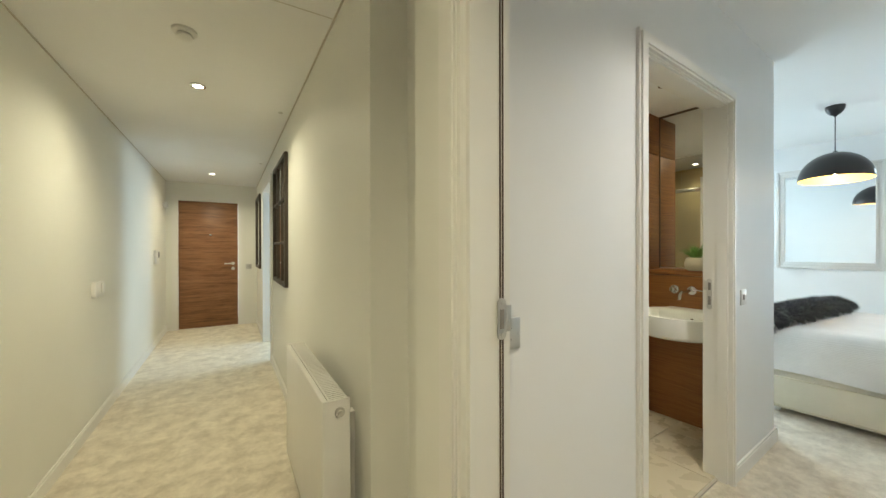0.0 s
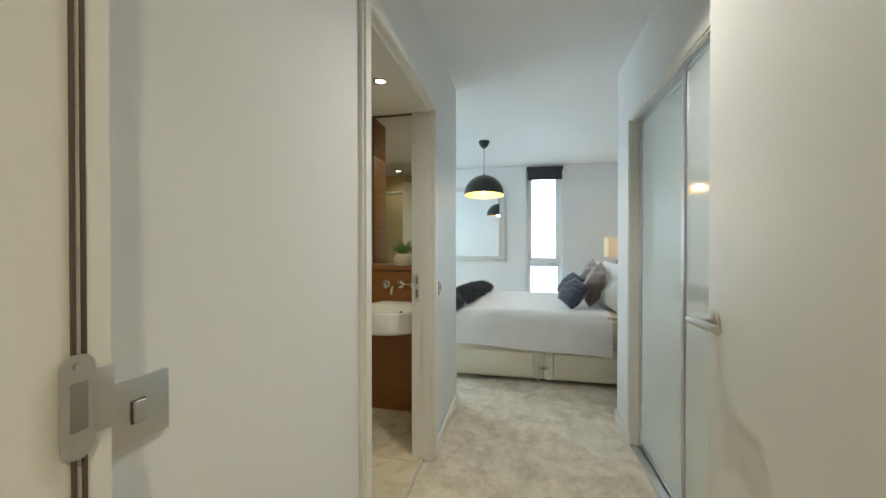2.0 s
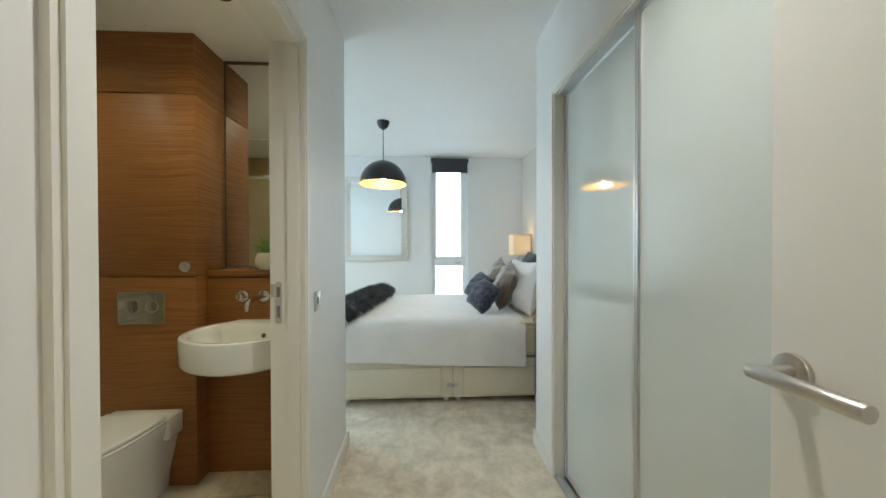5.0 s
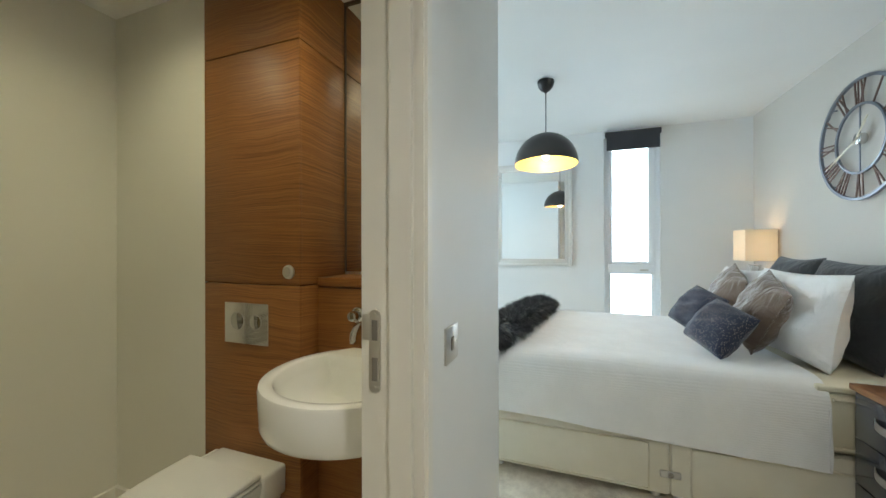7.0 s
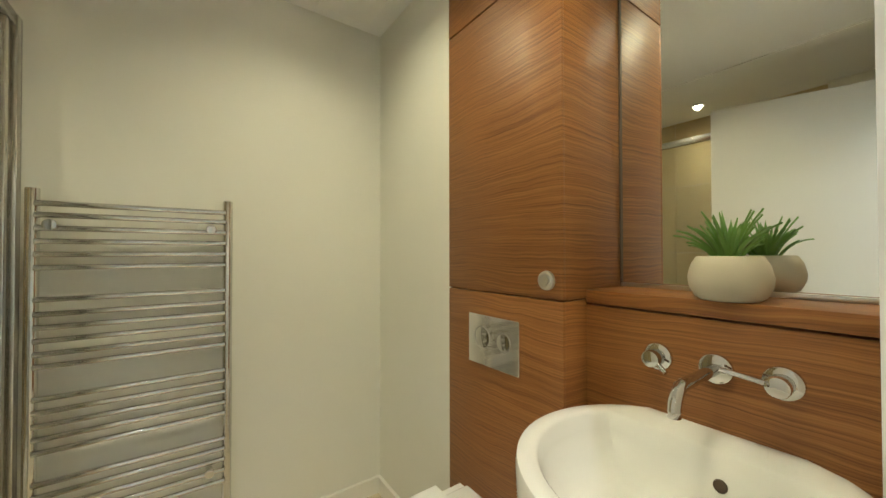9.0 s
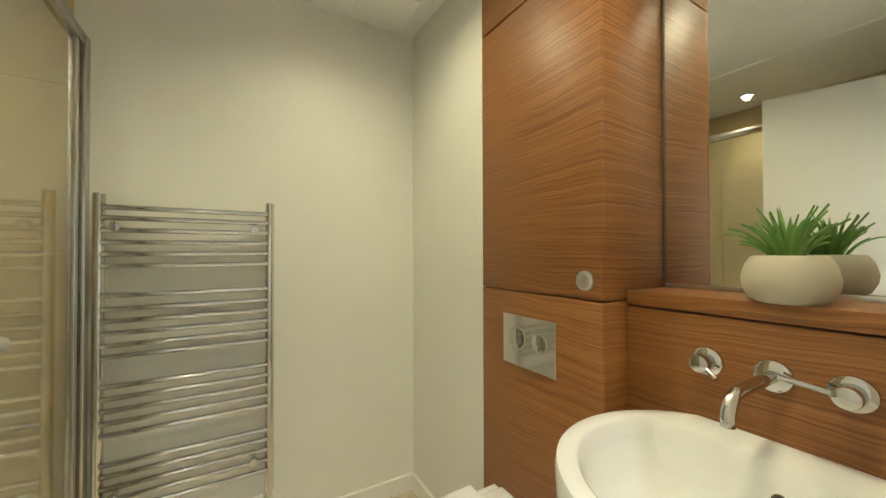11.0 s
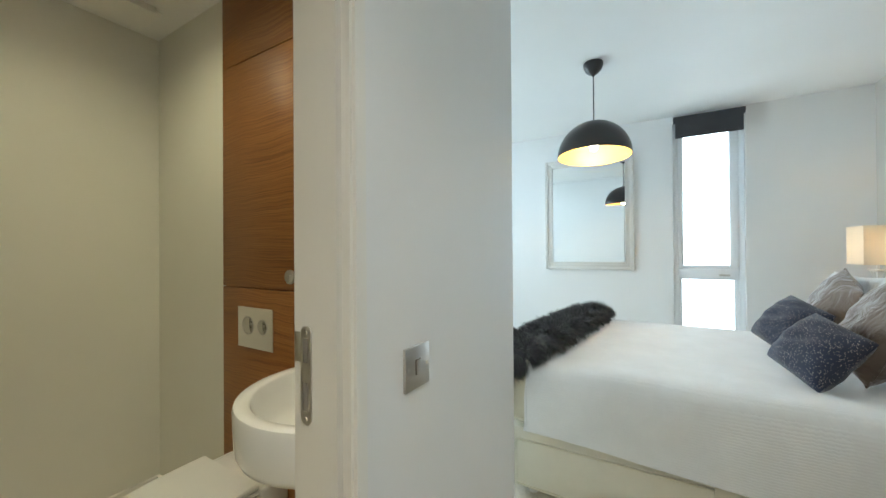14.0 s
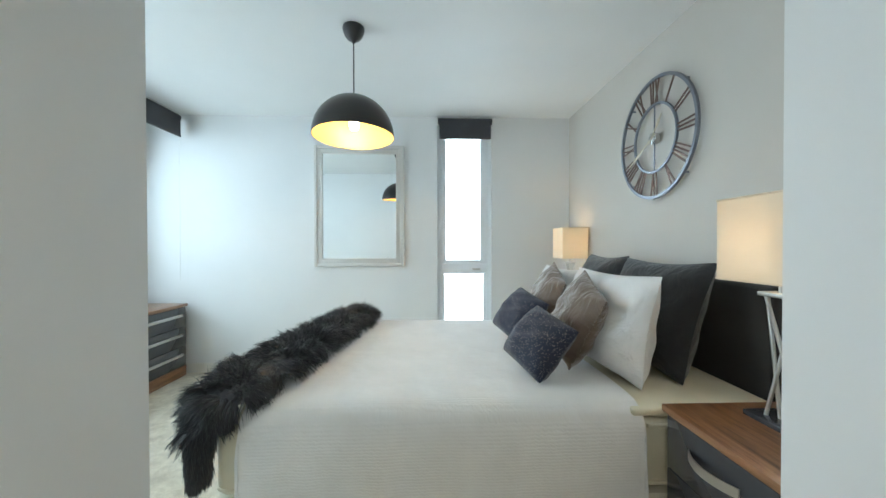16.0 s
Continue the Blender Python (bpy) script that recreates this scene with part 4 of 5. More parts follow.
# skeleton wall clock
def wall_clock():
    ck = thing("wall_clock", pose(5.10, Y_CLOCK, 1.880), "large pewter skeleton wall clock with roman numerals", "clock")
    y = 0.030

    def ring(r0, r1, t):
        own = bmesh.new()
        n, loops = 96, []
        for k in range(n):
            a = 2 * math.pi * k / n
            loops.append([own.verts.new((r * math.cos(a), yy, r * math.sin(a))) for r, yy in ((r0, y - t), (r1, y - t), (r1, y + t), (r0, y + t))])
        for k in range(n):
            A, B = loops[k], loops[(k + 1) % n]
            for e in range(4):
                own.faces.new((A[e], B[e], B[(e + 1) % 4], A[(e + 1) % 4]))
        bmesh.ops.recalc_face_normals(own, faces=own.faces)
        return own

    part("outer_ring", ring(0.348, 0.366, 0.008), CLOCK_METAL, ck)
    part("inner_ring", ring(0.196, 0.210, 0.006), CLOCK_METAL, ck)
    strokes = {1: "I", 2: "II", 3: "III", 4: "IIII", 5: "V", 6: "VI", 7: "VII", 8: "VIII", 9: "IX", 10: "X", 11: "XI", 12: "XII"}
    wide = {"I": 0.026, "V": 0.052, "X": 0.052}
    for hour, text in strokes.items():
        own = bmesh.new()
        total = sum(wide[c] for c in text)
        x = -total / 2
        for c in text:
            w_, mid = wide[c], x + wide[c] / 2
            # inner feet of the strokes lie nearer together than the outer ones
            lines = {"I": ((0, 0),), "V": ((0.0, -0.017), (0.0, 0.017)), "X": ((-0.015, 0.017), (0.015, -0.017))}[c]
            for a, b in lines:
                p0, p1 = Vector(((mid + a) * 0.72, y, 0.206)), Vector((mid * 1.05 + b, y, 0.352))
                d_ = (p1 - p0)
                bar = box(-0.0045, 0.0045, -0.003, 0.003, -d_.length / 2, d_.length / 2)
                merge(own, bar, Matrix.Translation((p0 + p1) / 2) @ Matrix.Rotation(math.atan2(d_.x, d_.z), 4, "Y"))
            x += w_
        bmesh.ops.rotate(own, verts=own.verts, cent=(0, 0, 0), matrix=Matrix.Rotation(-radians(30 * hour), 3, "Y"))
        part("numeral", own, COPPER, ck)
    part("hub", cyl((0, y - 0.022, 0), (0, y + 0.016, 0), 0.034, seg=36, bev=0.004), CHROME, ck, "polished hub")
    for sx in (-1, 1):
        part("spoke", box(-0.003, 0.003, y - 0.004, y + 0.002, *sorted((sx * 0.035, sx * 0.205))), CLOCK_METAL, ck)
    for name, ang, ln in (("hour_hand", 38, 0.15), ("minute_hand", -118, 0.27)):
        own = box(-0.005, 0.005, y + 0.016, y + 0.020, -0.04, ln, 0.001)
        box(-0.010, 0.010, y + 0.0155, y + 0.0205, ln * 0.55, ln * 0.78, 0.004, own)
        bmesh.ops.rotate(own, verts=own.verts, cent=(0, 0, 0), matrix=Matrix.Rotation(-radians(ang), 3, "Y"))
        part(name, own, HAND_METAL, ck, "pale brass hand")
    for a in (45, 135, 225, 315):
        p = Vector((0.357 * math.cos(radians(a)), 0, 0.357 * math.sin(radians(a))))
        part("wall_peg", cyl(p, p + Vector((0, 0.03, 0)), 0.006, seg=10), CLOCK_METAL, ck)
    return ck


clock = wall_clock()

# chest of drawers under the wide window
cd = thing("chest_of_drawers", pose(5.90, 3.20, 0), "dark grey gloss chest of drawers with walnut top by the window", "chest of drawers")
part("body", box(-0.56, 0.56, -0.205, 0.20, 0.0, 0.655, 0.002), GREY_GLOSS, cd)
part("plinth", box(-0.562, 0.562, -0.225, -0.206, 0.0, 0.095, 0.002), WOOD_TOP, cd, "walnut plinth")
part("top", box(-0.575, 0.575, -0.235, 0.21, 0.657, 0.684, 0.003), WOOD_TOP, cd, "walnut effect top")
for k in range(3):
    z0 = 0.100 + k * 0.185
    for x0, x1 in ((-0.557, -0.003), (0.003, 0.557)):
        dr = part("drawer", box(x0, x1, -0.226, -0.208, z0, z0 + 0.181, 0.002), GREY_GLOSS, cd)
        part("bar_handle", box(x0 + 0.06, x1 - 0.06, -0.246, -0.227, z0 + 0.098, z0 + 0.122, 0.004), STEEL, dr, "straight steel bar handle")


# ---- passage ----
def sliding_door(x0, x1, y, name_label):
    t = thing("sliding_wardrobe_door", pose(0, y, 0), name_label, "wardrobe door", "sliding wardrobe doors")
    part("glass_panel", box(x0 + 0.026, x1 - 0.026, -0.008, 0.0, 0.045, 2.03), BACK_GLASS, t, "pale green-white glossy glass panel", smooth=False)
    for a, b in ((x0, x0 + 0.028), (x1 - 0.028, x1)):
        st = part("stile", box(a, b, -0.018, 0.010, 0.022, 2.05, 0.003), ALU, t, "satin aluminium stile")
        part("groove", box((a + b) / 2 - 0.002, (a + b) / 2 + 0.002, 0.0098, 0.0108, 0.03, 2.04), GAP, st)
    for z0, z1 in ((0.022, 0.047), (2.026, 2.05)):
        part("rail", box(x0 + 0.028, x1 - 0.028, -0.016, 0.004, z0, z1, 0.002), ALU, t)
    return t


sliding_door(2.570, 3.275, -0.085, "pale glass sliding wardrobe door in an aluminium frame, closed")
sliding_door(1.85, 2.600, -0.055, "pale glass sliding wardrobe door in an aluminium frame, closed")
sliding_door(1.455, 1.88, -0.085, "pale glass sliding wardrobe door in an aluminium frame, closed")
setting("trim_wardrobe_track", boxes((1.45, 3.33, -0.11, -0.036, 2.035, 2.059), (1.45, 3.33, -0.045, -0.030, 0.0, 0.022), (1.45, 3.33, -0.115, -0.045, 0.0, 0.012)), ALU, "aluminium wardrobe track", "track")
fr = bmesh.new()
for t, a, b in ((0.014, 0.0, 0.062), (0.020, 0.010, 0.048)):
    for x0, x1, z0, z1 in ((3.276 + a, 3.276 + b, 0, 2.046 + b), (1.46 - b, 3.276 + a, 2.046 + a, 2.046 + b)):
        box(x0, x1, -0.036, -0.034 + t, z0, z1, bm=fr)
box(3.276, 3.331, -0.12, -0.033, 0, 2.06, bm=fr)
setting("trim_wardrobe", fr, TRIM, "white moulded wardrobe surround", "trim")


def light_switch(m, label, metal=STEEL):
    """A square plate facing local -y."""
    t = thing("light_switch", m, label, "light switch", "light switches")
    part("plate", box(-0.043, 0.043, -0.006, 0.0, -0.043, 0.043, 0.001), metal, t)
    part("rocker_surround", box(-0.0095, 0.0095, -0.0075, -0.005, -0.0155, 0.0155, 0.001), SEAL, t)
    part("rocker", box(-0.008, 0.008, -0.011, -0.006, -0.0138, 0.0138, 0.002), metal, t)
    for x in (-0.032, 0.032):
        part("screw", cyl((x, -0.0072, 0), (x, -0.005, 0), 0.0032, seg=12), STEEL, t)
    return t


light_switch(pose(1.208, Y_PASS, 1.044), "brushed steel rocker light switch by the bedroom door")
light_switch(pose(3.062, Y_PASS, 0.998), "brushed steel rocker light switch by the bathroom door")


# ---- bathroom ----
XC, YC0, YC1 = 3.318, 1.842, 2.345
XB = 3.42                                   # face of the basin panel
cab = thing("bathroom_cabinet", pose(0, 0, 0), "walnut veneered full-height bathroom boxing with push-latch door", "cabinet")
part("carcass", box(XC + 0.012, 3.611, YC0 + 0.012, YC1 - 0.001, 0.0, 2.334), WALNUT, cab, smooth=False)
for z0, z1 in ((0.0, 1.086), (1.091, 2.022), (2.027, 2.334)):
    part("front_panel", box(XC, XC + 0.0115, YC0, YC1, z0, z1, 0.0012), WALNUT, cab, "walnut veneer panel")
    part("side_panel", box(XC + 0.0118, 3.611, YC0, YC0 + 0.0115, z0, z1, 0.0012), WALNUT, cab)
kn = part("push_latch_knob", lathe([(0, 0.012), (0.012, 0.012), (0.013, 0.009), (0.019, 0.011), (0.026, 0.007), (0.027, 0.0), (0, 0.0)], seg=32, m=pose(XC, 1.893, 1.140, 0, -90, 0)), STEEL, cab, "round steel push latch")
fp = thing("flush_plate", pose(XC, 2.105, 0.93), "polished chrome dual flush plate on the walnut panel", "flush plate")
part("plate", box(-0.008, 0.0, -0.115, 0.115, -0.082, 0.082, 0.0015), PLATE, fp, smooth=False)
for y, r in ((0.045, 0.034), (-0.052, 0.028)):
    part("button", lathe([(0, 0.004), (r * 0.6, 0.0035), (r, 0.001), (r, 0.0), (0, 0)], seg=36, m=pose(-0.008, y, 0.008, 0, -90, 0)), CHROME, fp)
    part("button_ring", lathe([(r, 0.0), (r, 0.002), (r + 0.0025, 0.002), (r + 0.0025, 0.0)], seg=36, m=pose(-0.008, y, 0.008, 0, -90, 0)), STEEL, fp)
part("basin_panel", box(XB, 3.611, 1.282, YC0 - 0.001, 0.0, 1.073, 0.0012), WALNUT, cab, "walnut panel behind the basin")
part("ledge", box(XB - 0.004, 3.611, 1.282, YC0 - 0.002, 1.078, 1.114, 0.002), WALNUT, cab, "walnut ledge under the mirror")
bmr = thing("bathroom_mirror", pose(0, 0, 0), "large frameless bathroom wall mirror", "mirror")
part("mirror_glass", box(3.603, 3.611, 1.282, 1.836, 1.120, 2.322), MIRROR, bmr, smooth=False)
part("bottom_channel", box(3.595, 3.6112, 1.282, 1.836, 1.1145, 1.126, 0.001), ALU, bmr, "thin metal channel")
# dark strip whose colour stands for the shadow gap under the ceiling
part("top_gap_shade", box(3.597, 3.6112, 1.282, 1.836, 2.320, 2.334), SEAL, bmr)
part("side_channel", box(3.598, 3.6112, 1.836, 1.8415, 1.1145, 2.334), SEAL, bmr, "dark edge strip")


def d_outline(hw, x_back, x_front, n=40, p=2.2):
    """A D-shaped plan: straight at x_back, rounded to x_front; (x, y) pairs."""
    pts = []
    for k in range(n + 1):
        a = -math.pi / 2 + math.pi * k / n
        c, s = math.cos(a), math.sin(a)
        pts.append((x_back - (x_back - x_front) * abs(c) ** (2 / p), hw * math.copysign(abs(s) ** (2 / p), s)))
    return pts


def loft(rings, cap0=True, cap1=True):
    own = bmesh.new()
    vr = [[own.verts.new(p) for p in r] for r in rings]
    n = len(vr[0])
    for a, b in zip(vr, vr[1:]):
        for k in range(n):
            own.faces.new((a[k], a[(k + 1) % n], b[(k + 1) % n], b[k]))
    if cap0:
        own.faces.new(vr[0][::-1])
    if cap1:
        own.faces.new(vr[-1])
    bmesh.ops.recalc_face_normals(own, faces=own.faces)
    return own


BYC = 1.541
bas = thing("wash_basin", pose(0, BYC, 0), "white ceramic wall-hung round-fronted wash basin", "basin")
rings = []
BX, BR = 3.222, 0.277                       # centre and radius of the round front


def drum(r, z, x_back, lip=0.0):
    """A circle cut off straight at x_back."""
    a0 = math.acos(max(-1.0, min(1.0, (x_back - BX) / r)))
    pts = [(BX + r * math.cos(a), r * math.sin(a), z) for a in [a0 + (2 * math.pi - 2 * a0) * k / 56 for k in range(57)]]
    half = pts[0][1]
    return pts + [(x_back, -half + 2 * half * k / 8, z + lip) for k in range(1, 8)]


for r, z, xb, lip in ((0.215, 0.688, XB, 0), (0.250, 0.692, XB, 0), (0.268, 0.704, XB, 0), (BR - 0.003, 0.72, XB, 0), (BR, 0.82, XB, 0.010), (BR - 0.003, 0.831, XB, 0.012), (BR - 0.010, 0.835, XB, 0.010),
                      (BR - 0.036, 0.833, XB - 0.060, 0), (BR - 0.043, 0.827, XB - 0.066, 0), (BR - 0.050, 0.795, XB - 0.075, 0), (BR - 0.075, 0.742, XB - 0.09, 0), (BR - 0.125, 0.712, XB - 0.12, 0), (0.05, 0.703, BX + 0.045, 0)):
    rings.append(drum(r, z, xb, lip))
part("bowl", loft(rings), CERAMIC, bas)
part("waste", lathe([(0, 0.004), (0.02, 0.004), (0.028, 0.002), (0.03, 0.0), (0, 0)], seg=28, m=pose(3.222, 0, 0.7035)), CHROME, bas, "chrome waste")
part("overflow", lathe([(0, 0.003), (0.010, 0.003), (0.012, 0.0), (0, 0)], seg=20, m=pose(3.338, -0.03, 0.775, 0, -72, 0)), SEAL, bas)


def tap_rose(name, y, parent, lever=None):
    r = part(name, lathe([(0, 0.010), (0.024, 0.010), (0.030, 0.007), (0.031, 0.0), (0, 0)], seg=36, m=pose(XB, y, 0.973, 0, -90, 0)), CHROME, parent)
    if lever:
        part("valve_body", cyl((XB - 0.008, y, 0.973), (XB - 0.045, y, 0.973), 0.019, seg=28, bev=0.003), CHROME, r)
        part("lever", tube([(XB - 0.036, y, 0.973), (XB - 0.040, y + lever[0] * 0.5, 0.973 + lever[1] * 0.5), (XB - 0.046, y + lever[0], 0.973 + lever[1])], 0.0055, seg=10), CHROME, r)
    return r


tp = thing("basin_tap", pose(0, 0, 0), "chrome wall-mounted three-hole basin tap", "tap")
tap_rose("cold_control", 1.654, tp, (-0.035, -0.022))
tap_rose("hot_control", 1.437, tp, (0.085, 0.012))
rs = tap_rose("spout_rose", 1.541, tp)
sp_ = [(XB - 0.004, 1.541, 0.973), (XB - 0.162, 1.541, 0.973)] + [(XB - 0.162 - 0.038 * math.sin(a), 1.541, 0.973 - 0.038 * (1 - math.cos(a))) for a in [math.pi / 2 * k / 8 for k in range(1, 9)]] + [(XB - 0.200, 1.541, 0.924)]
part("spout", tube(sp_, 0.0115, seg=18), CHROME, tp)

# plant on the ledge
pl = thing("potted_plant", pose(3.462, 1.53, 1.114), "green spiky succulent in a rough cream pot", "plant")
part("pot", lathe([(0, 0.0), (0.050, 0.0), (0.062, 0.008), (0.072, 0.030), (0.074, 0.048), (0.068, 0.075), (0.058, 0.092), (0.054, 0.094), (0.051, 0.090), (0.050, 0.080), (0, 0.080)], seg=44), POT, pl, "rough cream stoneware bowl pot")
rnd = random.Random(8)
for k in range(58):
    az, lean = rnd.uniform(0, 6.28), rnd.uniform(0.1, 1.3)
    ln, w_ = rnd.uniform(0.075, 0.125) * (1.0 if lean < 0.8 else 0.95), rnd.uniform(0.0052, 0.0092)
    own, prev = bmesh.new(), None
    base = Vector((0.018 * math.cos(az) * lean, 0.018 * math.sin(az) * lean, 0.078))
    d_ = Vector((math.cos(az), math.sin(az), 0))
    s_ = Vector((-math.sin(az), math.cos(az), 0))
    for q in range(6):
        f = q / 5
        th_ = lean * (0.35 + 0.65 * f)
        c = base + d_ * (ln * f * math.sin(th_)) * 0.8 + Vector((0, 0, ln * f * math.cos(th_ * 0.8)))
        ww = w_ * (0.55 + 0.9 * f if f < 0.4 else max(0.03, 0.93 * (1 - ((f - 0.4) / 0.6) ** 1.5)))
        keel = Vector((0, 0, -0.0025)) + d_ * 0.002
        ring = [own.verts.new(c - s_ * ww), own.verts.new(c + keel), own.verts.new(c + s_ * ww), own.verts.new(c - keel * 0.3)]
        if prev:
            for e in range(4):
                own.faces.new((prev[e], prev[(e + 1) % 4], ring[(e + 1) % 4], ring[e]))
        prev = ring
    own.faces.new(prev)
    bmesh.ops.recalc_face_normals(own, faces=own.faces)
    part("leaf", own, LEAF, pl)

# toilet
TYC = 2.095
wc = thing("toilet", pose(0, TYC, 0), "white back-to-wall ceramic toilet with closed lid", "toilet")
rings = []
for hw, xf, xb, z in ((0.11, 2.98, 3.317, 0.0), (0.12, 2.95, 3.317, 0.10), (0.155, 2.86, 3.317, 0.26), (0.182, 2.805, 3.317, 0.36), (0.185, 2.795, 3.317, 0.392)):
    rings.append([(x, y, z) for x, y in d_outline(hw, xb, xf, p=2.6)])
part("pan", loft(rings), CERAMIC, wc)
part("rear_ledge", box(3.205, 3.317, -0.190, 0.145, 0.30, 0.412, 0.012, seg=3), CERAMIC, wc)
for name, g, z0, z1, inset in (("seat", 0.0, 0.394, 0.408, 0.0), ("lid", 0.0, 0.411, 0.430, 0.003)):
    rr = [[(x, y, z) for x, y in d_outline(0.183 - i, 3.205, 2.790 + i, p=2.6)] for z, i in ((z0, 0.004 + inset), (z0 + 0.004, inset), (z1 - 0.005, inset), (z1, inset + 0.005))]
    part(name, loft(rr), CERAMIC, wc)

# towel radiator
tr = thing("towel_radiator", pose(0, 2.872, 0), "chrome ladder towel radiator on the wall", "towel radiator")
for x in (2.127, 2.640):
    part("upright", cyl((x, 0, 0.265), (x, 0, 1.418), 0.0165, seg=24, bev=0.004), CHROME, tr)
for py in (397, 412, 429, 446, 463, 480, 521, 540, 557, 574, 591, 607, 648, 665, 682, 699, 716, 756, 772, 789, 806, 823):
    z = 1.400 - (py - 385) * 0.002385
    part("rung", cyl((2.135, -0.012, z), (2.632, -0.012, z), 0.0095, seg=16), CHROME, tr)
for x in (2.17, 2.585):
    for z in (0.405, 1.305):
        bk = part("wall_bracket", cyl((x, -0.030, z), (x, 0.064, z), 0.010, seg=16), CHROME, tr)
        part("bracket_cap", cyl((x, -0.036, z), (x, -0.022, z), 0.017, seg=20, bev=0.003), CHROME, bk)
vv = part("valve", cyl((2.640, 0, 0.21), (2.640, 0, 0.275), 0.012, seg=18), CHROME, tr)
part("thermostat_head", cyl((2.62, -0.005, 0.235), (2.535, -0.005, 0.235), 0.021, seg=24, r2=0.017, bev=0.004), PLASTIC, tr, "white and chrome thermostatic valve head")
part("tail_pipe", cyl((2.640, 0, 0.0), (2.640, 0, 0.215), 0.0075, seg=14), CHROME, tr)

# extractor on the ceiling
ef = thing("extractor_fan", pose(3.09, 2.735, Z_LOW), "cream square extractor fan cover on the bathroom ceiling", "extractor fan")
part("backing", box(-0.105, 0.105, -0.090, 0.090, -0.022, 0.0, 0.004), PLASTIC, ef)
part("cover", box(-0.118, 0.118, -0.102, 0.102, -0.040, -0.025, 0.006), PLASTIC, ef)
sk = thing("isolator_switch", pose(3.095, 2.54, Z_LOW), "small white isolator plate on the ceiling", "switch")
part("plate", box(-0.040, 0.040, -0.040, 0.040, -0.009, 0.0, 0.003), PLASTIC, sk)
part("rocker", box(-0.010, 0.010, -0.016, 0.016, -0.013, -0.008, 0.002), PLASTIC, sk)

# shower enclosure
sh = thing("shower_screen", pose(0, 0, 0), "framed clear glass shower screen", "shower screen")
for y0, y1 in ((2.905, 2.9445), (1.85, 1.885)):
    part("post", box(2.045, 2.085, y0, y1, 0.10, 1.955, 0.004), FRAME_METAL, sh, "satin chrome post")
part("header_rail", box(2.047, 2.083, 1.885, 2.905, 1.915, 1.955, 0.004), FRAME_METAL, sh)
part("bottom_rail", box(2.047, 2.083, 1.885, 2.905, 0.10, 0.13, 0.004), FRAME_METAL, sh)
part("door_stile", box(2.052, 2.078, 2.845, 2.870, 0.13, 1.915, 0.003), FRAME_METAL, sh)
gp = part("glass_panel", box(2.062, 2.068, 1.885, 2.845, 0.13, 1.915), GLASS, sh, "clear glass")
gp.visible_shadow = False
st = thing("shower_tray", pose(0, 0, 0), "low white ceramic shower tray", "shower tray")
part("tray", box(1.262, 2.09, 1.30, 2.932, 0.012, 0.10, 0.008), CERAMIC, st)

# ---- hall ----
rad = thing("panel_radiator", HM, "white double panel radiator with top grille", "radiator")
RU0, RU1, RZ0, RZ1 = 1.76, 2.66, 0.14, 0.742
part("front_panel", box(0.755, 0.775, RU0 + 0.012, RU1 - 0.012, RZ0, RZ1 - 0.004, 0.004), TRIM, rad)
part("rear_panel", box(0.835, 0.850, RU0 + 0.012, RU1 - 0.012, RZ0, RZ1 - 0.02, 0.004), TRIM, rad)
for y0, y1 in ((RU0, RU0 + 0.012), (RU1 - 0.012, RU1)):
    part("end_panel", box(0.755, 0.852, y0, y1, RZ0, RZ1, 0.002), TRIM, rad)
gr = part("grille", box(0.776, 0.782, RU0 + 0.012, RU1 - 0.012, RZ1 - 0.012, RZ1 - 0.001, 0.001), TRIM, rad, "slotted top grille")
for k in range(48):
    y = RU0 + 0.025 + k * (RU1 - RU0 - 0.05) / 47
    part("grille_bar", box(0.782, 0.846, y - 0.0045, y + 0.0045, RZ1 - 0.010, RZ1 - 0.002), TRIM, gr, smooth=False)
part("grille_floor", box(0.780, 0.834, RU0 + 0.012, RU1 - 0.012, RZ1 - 0.05, RZ1 - 0.045), GAP, gr)
part("air_vent", lathe([(0, 0.012), (0.008, 0.012), (0.009, 0.004), (0.017, 0.004), (0.019, 0.0), (0, 0)], seg=24, m=pose(0.815, RU0, RZ1 - 0.045, 90, 0, 0)), STEEL, rad, "round bleed valve plug")
for y in (RU0 + 0.12, RU1 - 0.12):
    part("wall_bracket", box(0.850, 0.899, y - 0.02, y + 0.02, RZ0 + 0.08, RZ1 - 0.1), TRIM, rad)
    part("pipe", cyl((0.80, y, 0.0), (0.80, y, RZ0 + 0.01), 0.0075, seg=12), CHROME, rad)

OAK_DARK = material("dark_brown_frame", (0.055, 0.040, 0.030), 0.45)


